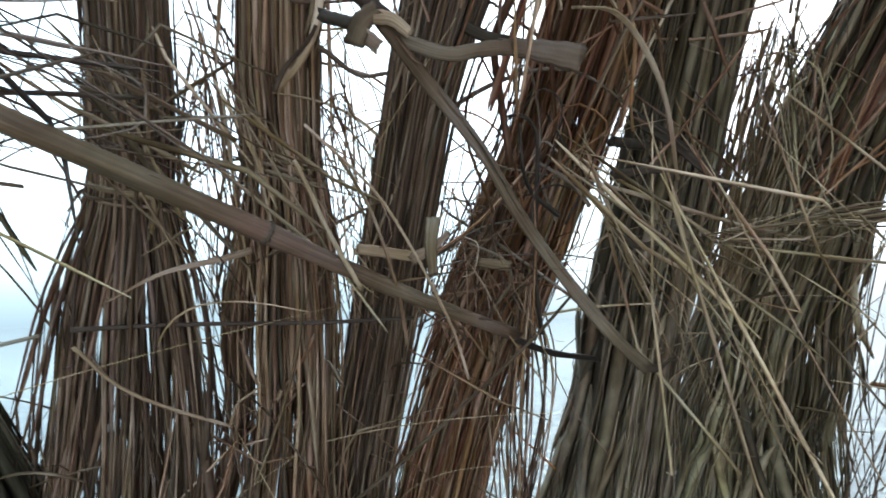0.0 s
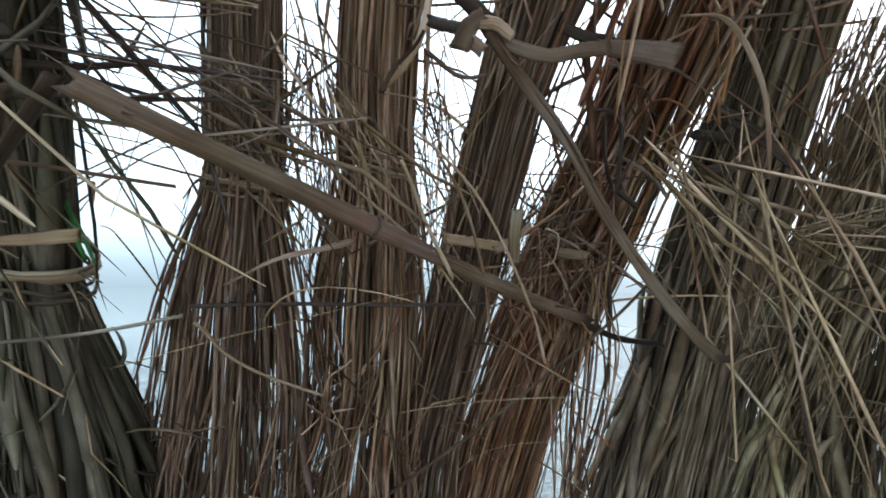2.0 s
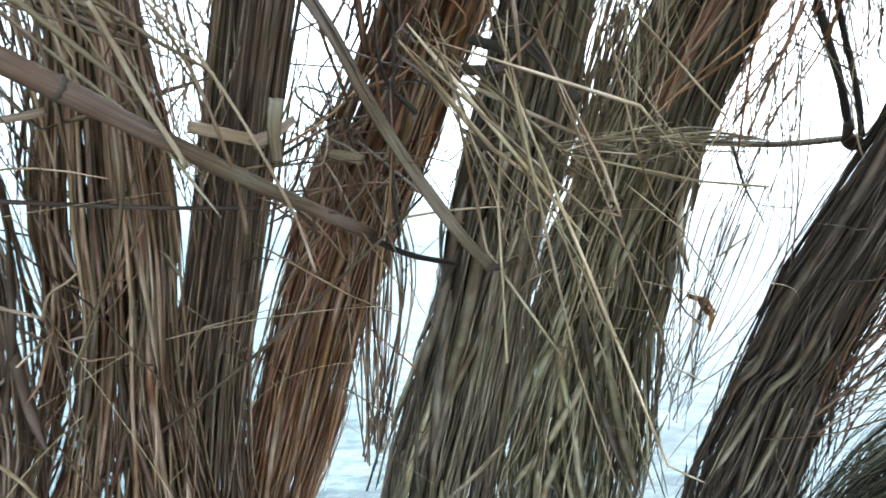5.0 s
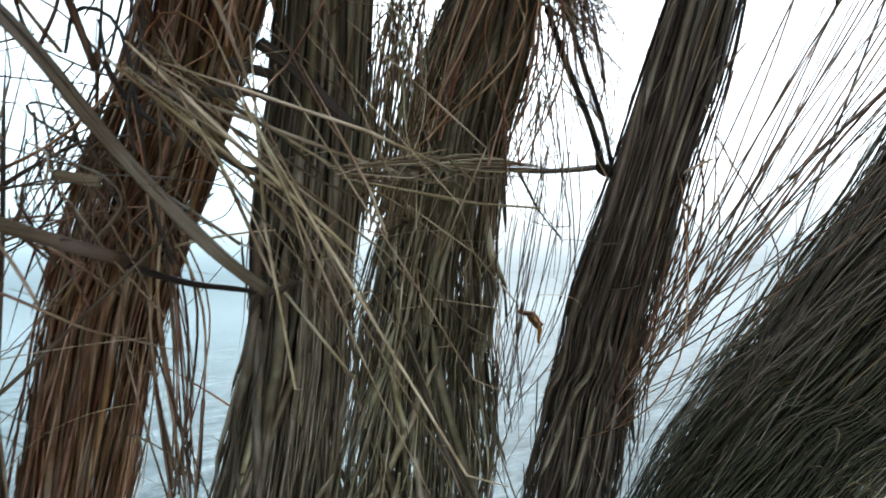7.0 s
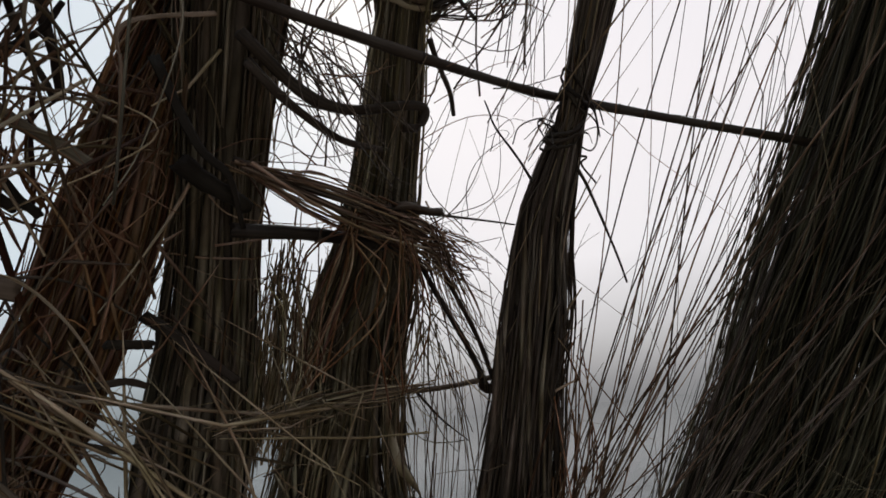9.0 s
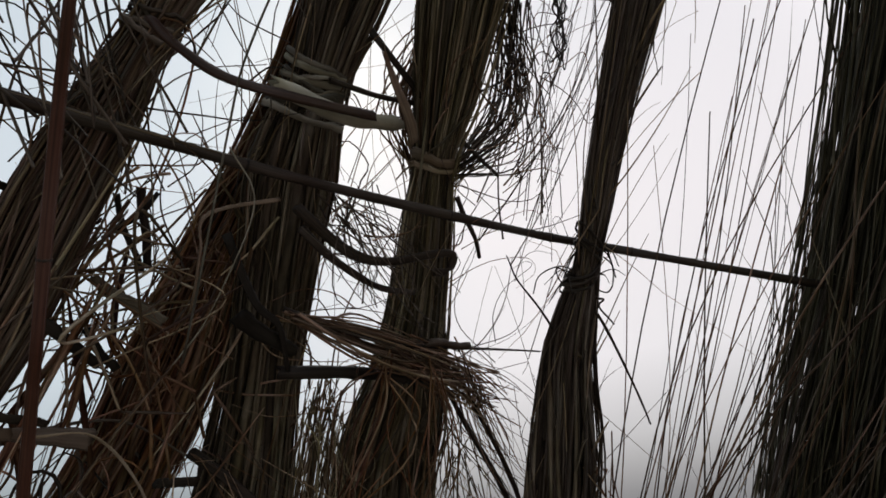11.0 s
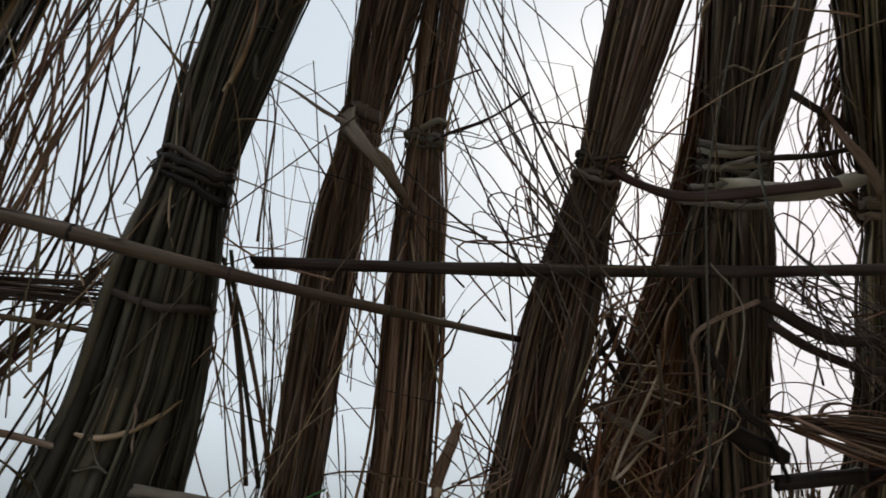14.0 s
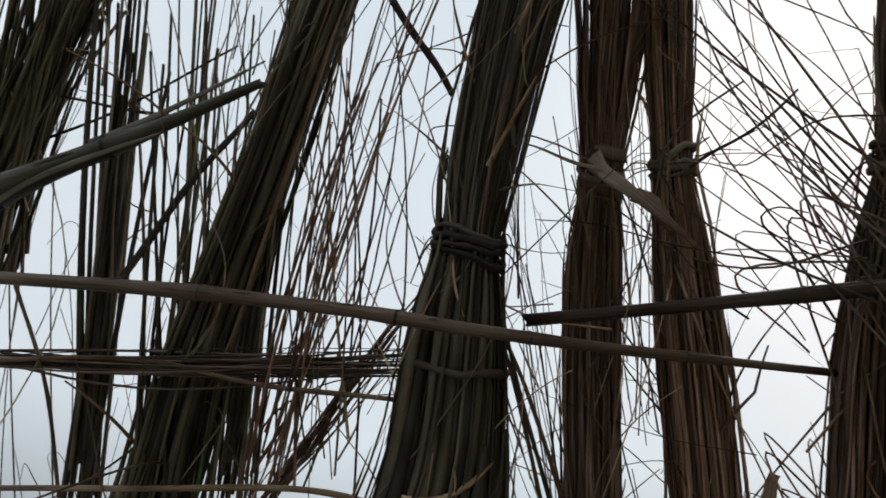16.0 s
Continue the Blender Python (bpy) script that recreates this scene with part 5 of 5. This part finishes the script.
wiry(30, (0.36, 0.55), (1.90, 2.25), (-0.16, -0.05), (0.0006, 0.0014), "rust", "ragged straws standing off the khaki bundle", 0.0, (0.05, 0.14))
wiry(16, (0.02, 0.13), (1.50, 1.72), (-0.04, 0.05), (0.0012, 0.0032), "dark", "thick dark bent stalks between two leaning bundles")
wiry(22, (-0.02, 0.10), (1.50, 1.75), (-0.03, 0.05), (0.0009, 0.0022), "amber", "bent orange-brown stalks between two leaning bundles")
sheaf("straw_sheaf", (0.425, 0.95, 1.56), (0.420, 0.78, 1.78), 60, 0.016, (0.0009, 0.0022), "straw", "pale khaki straws lying along a bundle", "straw sheaf", 1.4, 0.03)
sheaf("straw_sheaf", (0.392, 0.93, 1.57), (0.372, 0.765, 1.79), 44, 0.012, (0.0009, 0.0022), "straw", "pale straws lying along the khaki bundle's edge", "straw sheaf", 1.4, 0.03)
sheaf("straw_sheaf", (0.520, 0.97, 1.56), (0.500, 0.79, 1.80), 40, 0.018, (0.0010, 0.0026), "olive", "pale olive straws lying along the khaki bundle", "straw sheaf", 1.3, 0.03)
stick("broad_leaf", ((-0.293, 0.500, 1.632), (-0.335, 0.518, 1.592), (-0.375, 0.540, 1.555), (-0.440, 0.572, 1.50), (-0.505, 0.605, 1.446)), 0.0072, 0.0050, BROWN, "broad dry leaf slanting over the thick bundle", "dry leaf", flat=0.14, ref=(1, 0, 1), n=30, splinters=3)
stick("broad_leaf", ((-0.321, 0.503, 1.626), (-0.348, 0.522, 1.595), (-0.382, 0.548, 1.556)), 0.0036, 0.0026, BROWN, "narrow dry leaf slanting over the thick bundle", "dry leaf", flat=0.2, ref=(1, 0, 1))
stick("straw_wedge", ((-0.405, 0.556, 1.541), (-0.365, 0.560, 1.545), (-0.324, 0.566, 1.549)), 0.0026, 0.0056, LEAF, "tan split straw wedged into the cord band", "straw", flat=0.4, wob=0.0003)
stick("long_straw", ((-0.47, 0.510, 1.578), (-0.428, 0.518, 1.585), (-0.351, 0.527, 1.592), (-0.254, 0.556, 1.581)), 0.0016, 0.0013, LEAF, "long thin straw level across the thick bundle", "straw")
stick("long_straw", ((-0.54, 0.600, 1.458), (-0.40, 0.612, 1.472), (-0.268, 0.600, 1.494)), 0.0017, 0.0014, CORD, "long grey straw low across the thick bundle", "straw")
spray("straw_spray", (-0.36, 0.462, 1.705), (-0.34, 0.500, 1.65), 22, 0.035, (0.05, 0.02, 0.02), (0.0012, 0.0032), BLADE["moss"], "broken grey-brown blades under level canes", "straw spray", n=9)
spray("straw_spray", (-0.29, 0.505, 1.66), (-0.20, 0.60, 1.625), 16, 0.02, (0.05, 0.03, 0.03), (0.0008, 0.0020), BLADE["dark"], "dark straws reaching across the gap over the pole", "straw spray", n=9)
stick("curled_straw", ((0.581, 0.430, 1.847), (0.562, 0.430, 1.855), (0.558, 0.430, 1.871), (0.566, 0.430, 1.880), (0.575, 0.430, 1.871), (0.574, 0.430, 1.845)), 0.0016, 0.0014, DARKWOOD, "dark straw looped at a knot", "straw", n=30, flat=0.6)
stick("curled_straw", ((0.583, 0.430, 1.883), (0.561, 0.430, 1.879), (0.527, 0.430, 1.860), (0.510, 0.430, 1.835)), 0.0010, 0.0007, DARKWOOD, "thin dark straw curling from a knot", "straw")
stick("curled_leaf", ((0.654, 0.430, 1.912), (0.669, 0.430, 1.901), (0.661, 0.430, 1.876), (0.643, 0.430, 1.860), (0.625, 0.430, 1.858), (0.626, 0.430, 1.861)), 0.0032, 0.0028, BROWN, "brown leaf strip looped at a knot", "dry leaf", n=30, flat=0.35)
stick("curled_straw", ((0.619, 0.430, 1.846), (0.631, 0.430, 1.844), (0.621, 0.430, 1.835), (0.636, 0.430, 1.813)), 0.0016, 0.0012, DARKWOOD, "dark bent straw end at a knot", "straw")
stick("dark_twig", ((0.608, 0.430, 1.825), (0.634, 0.430, 1.779), (0.653, 0.430, 1.692)), 0.0022, 0.0012, DARKWOOD, "dark twig hanging from a knot", "twig")
stick("dark_twig", ((0.529, 0.430, 1.796), (0.496, 0.430, 1.845), (0.479, 0.430, 1.878)), 0.0016, 0.0008, DARKWOOD, "thin dark twig rising from a knot", "twig")
stick("dark_strip", ((0.101, 0.524, 1.925), (0.110, 0.548, 1.896), (0.121, 0.574, 1.866)), 0.0045, 0.0040, DARKWOOD, "dark leaf strip behind the bundles", "leaf strip", flat=0.35, ref=(1, 0, 0))
stick("brown_leaf", ((0.080, 0.567, 1.840), (0.109, 0.582, 1.828), (0.146, 0.598, 1.817)), 0.0050, 0.0060, BROWN, "brown leaf strip crossing between bundles", "dry leaf", flat=0.3, ref=FACE)
stick("dark_strip", ((0.083, 0.600, 1.799), (0.102, 0.620, 1.780), (0.114, 0.629, 1.772)), 0.0040, 0.0045, DARKWOOD, "dark leaf strip bent between bundles", "leaf strip", flat=0.35, ref=FACE)
stick("reed", ((0.098, 0.579, 1.880), (0.101, 0.616, 1.834), (0.104, 0.653, 1.789)), 0.0022, 0.0020, REDWOOD, "reddish upright reed between bundles", "reed")
stick("dark_twig", ((0.082, 0.523, 1.909), (0.097, 0.546, 1.884), (0.116, 0.571, 1.857)), 0.0030, 0.0028, DARKWOOD, "dark twig leaning between bundles", "twig")
stick("dark_twig", ((0.079, 0.556, 1.879), (0.099, 0.543, 1.900), (0.115, 0.528, 1.923)), 0.0030, 0.0025, DARKWOOD, "dark crooked twig between bundles", "twig")
stick("dry_leaf", ((0.222, 0.463, 1.906), (0.163, 0.474, 1.878), (0.163, 0.494, 1.852), (0.164, 0.530, 1.807), (0.156, 0.548, 1.783)), 0.0026, 0.0009, LEAF, "pale narrow leaf bent sharply over the joined bundles", "dry leaf", flat=0.3, n=30)
stick("leaf_knot", ((0.217, 0.585, 1.826), (0.251, 0.601, 1.815), (0.288, 0.618, 1.803)), 0.0110, 0.0080, DARKWOOD, "dark crumpled leaf lump on the joined bundles", "leaf knot", flat=0.5, splinters=4)
wiry(14, (0.05, 0.14), (1.74, 1.95), (-0.04, 0.04), (0.0008, 0.0018), "amber", "thin orange-brown stalks between two leaning bundles")
stick("leaf_knot", ((0.668, 0.735, 1.628), (0.684, 0.744, 1.610), (0.702, 0.742, 1.602)), 0.0100, 0.0080, DARKWOOD, "dark crumpled knot where twigs meet the narrow bundle", "leaf knot", flat=0.6, splinters=6)
sheaf("leaning_clump", (-0.590, 0.525, 1.785), (-0.395, 0.432, 1.950), 16, 0.0062, (0.0011, 0.0026), "umber", "dark reeds leaning towards the thick bundle", "tall reeds", 1.2, 0.02)
for k, (a, m, b) in enumerate((((-0.276, 0.412, 1.932), (-0.268, 0.472, 1.859), (-0.256, 0.560, 1.755)), ((-0.289, 0.408, 1.935), (-0.264, 0.459, 1.877), (-0.242, 0.560, 1.755)),
                               ((-0.282, 0.415, 1.925), (-0.272, 0.470, 1.862), (-0.268, 0.558, 1.756)))):
    stick("dry_grass", (a, m, b), 0.0018, 0.0024, (MOSSY, LEAF, BROWN)[k], "long dry grass hanging beside the thick bundle", "dry grass", flat=0.25, ref=(1, 0.2, 0))
stick("pale_straw", ((0.185, 0.285, 2.094), (0.166, 0.359, 1.996), (0.163, 0.410, 1.932), (0.167, 0.549, 1.759)), 0.0014, 0.0018, CORD, "long pale stalk hanging before the grey band", "straw", n=30, flat=0.6)
stick("pale_straw", ((0.166, 0.420, 1.922), (0.199, 0.455, 1.884), (0.185, 0.515, 1.807), (0.160, 0.550, 1.758)), 0.0008, 0.0006, CORD, "thin bowed straw before the olive-brown bundle", "straw", n=26)
stick("green_leaf", ((-0.666, 0.487, 1.779), (-0.659, 0.474, 1.798), (-0.650, 0.460, 1.818)), 0.0032, 0.0016, GRASS, "fresh green leaf at the foot of the tall reeds", "leaf", flat=0.25, ref=(1, 0, 0))
stick("dark_strip", ((-0.336, 0.199, 2.196), (-0.307, 0.246, 2.145), (-0.289, 0.276, 2.111)), 0.0042, 0.0034, DARKWOOD, "dark leaf strip leaning on the thick bundle", "leaf strip", flat=0.35, ref=(1, 0, 0))
spray("leaf_spray", (-0.600, 0.715, 1.565), (-0.735, 0.84, 1.31), 26, 0.022, (0.07, 0.04, 0.07), (0.0018, 0.0048), BLADE["khaki"], "broad dry blades hanging beside the thick bundle's skirt", "leaf spray", flat=0.2)
spray("leaf_spray", (-0.590, 0.690, 1.600), (-0.665, 0.78, 1.42), 14, 0.020, (0.05, 0.03, 0.05), (0.0014, 0.0036), BLADE["amber"], "orange-brown dry blades beside the thick bundle", "leaf spray", flat=0.2)
stick("leaf_sheath", ((-0.84, 0.176, 1.972), (-0.73, 0.172, 2.008), (-0.62, 0.178, 2.030), (-0.56, 0.182, 2.044)), 0.0060, 0.0012, MOSSY, "dry leaf sheath peeling from the slanting cane", "leaf sheath", flat=0.25, ref=FACE)
stick("leaf_sheath", ((-0.66, 0.172, 2.050), (-0.57, 0.176, 2.072), (-0.50, 0.178, 2.088), (-0.45, 0.176, 2.104)), 0.0050, 0.0010, MOSSY, "dry leaf sheath peeling from the slanting cane", "leaf sheath", flat=0.25, ref=FACE)
stick("dark_strip", ((-0.703, 0.297, 1.970), (-0.603, 0.256, 2.046), (-0.506, 0.224, 2.110)), 0.0060, 0.0040, DARKWOOD, "dark leaf strip slanting across the tall reeds", "leaf strip", flat=0.3, ref=FACE)
stick("dark_straw", ((-0.827, 0.138, 2.174), (-0.727, 0.174, 2.154), (-0.634, 0.209, 2.134)), 0.0014, 0.0024, BROWN, "brown stalk caught level in the tall reeds", "straw")
stick("dark_straw", ((-0.893, 0.175, 2.111), (-0.721, 0.184, 2.144), (-0.533, 0.184, 2.191)), 0.0020, 0.0012, DARKWOOD, "thin dark stalk slanting through the tall reeds", "straw")
spray("leaf_spray", (0.085, 0.560, 1.820), (0.060, 0.690, 1.655), 14, 0.016, (0.035, 0.03, 0.04), (0.0014, 0.0034), BLADE["amber"], "orange-brown dry blades hanging between two leaning bundles", "leaf spray", flat=0.2)
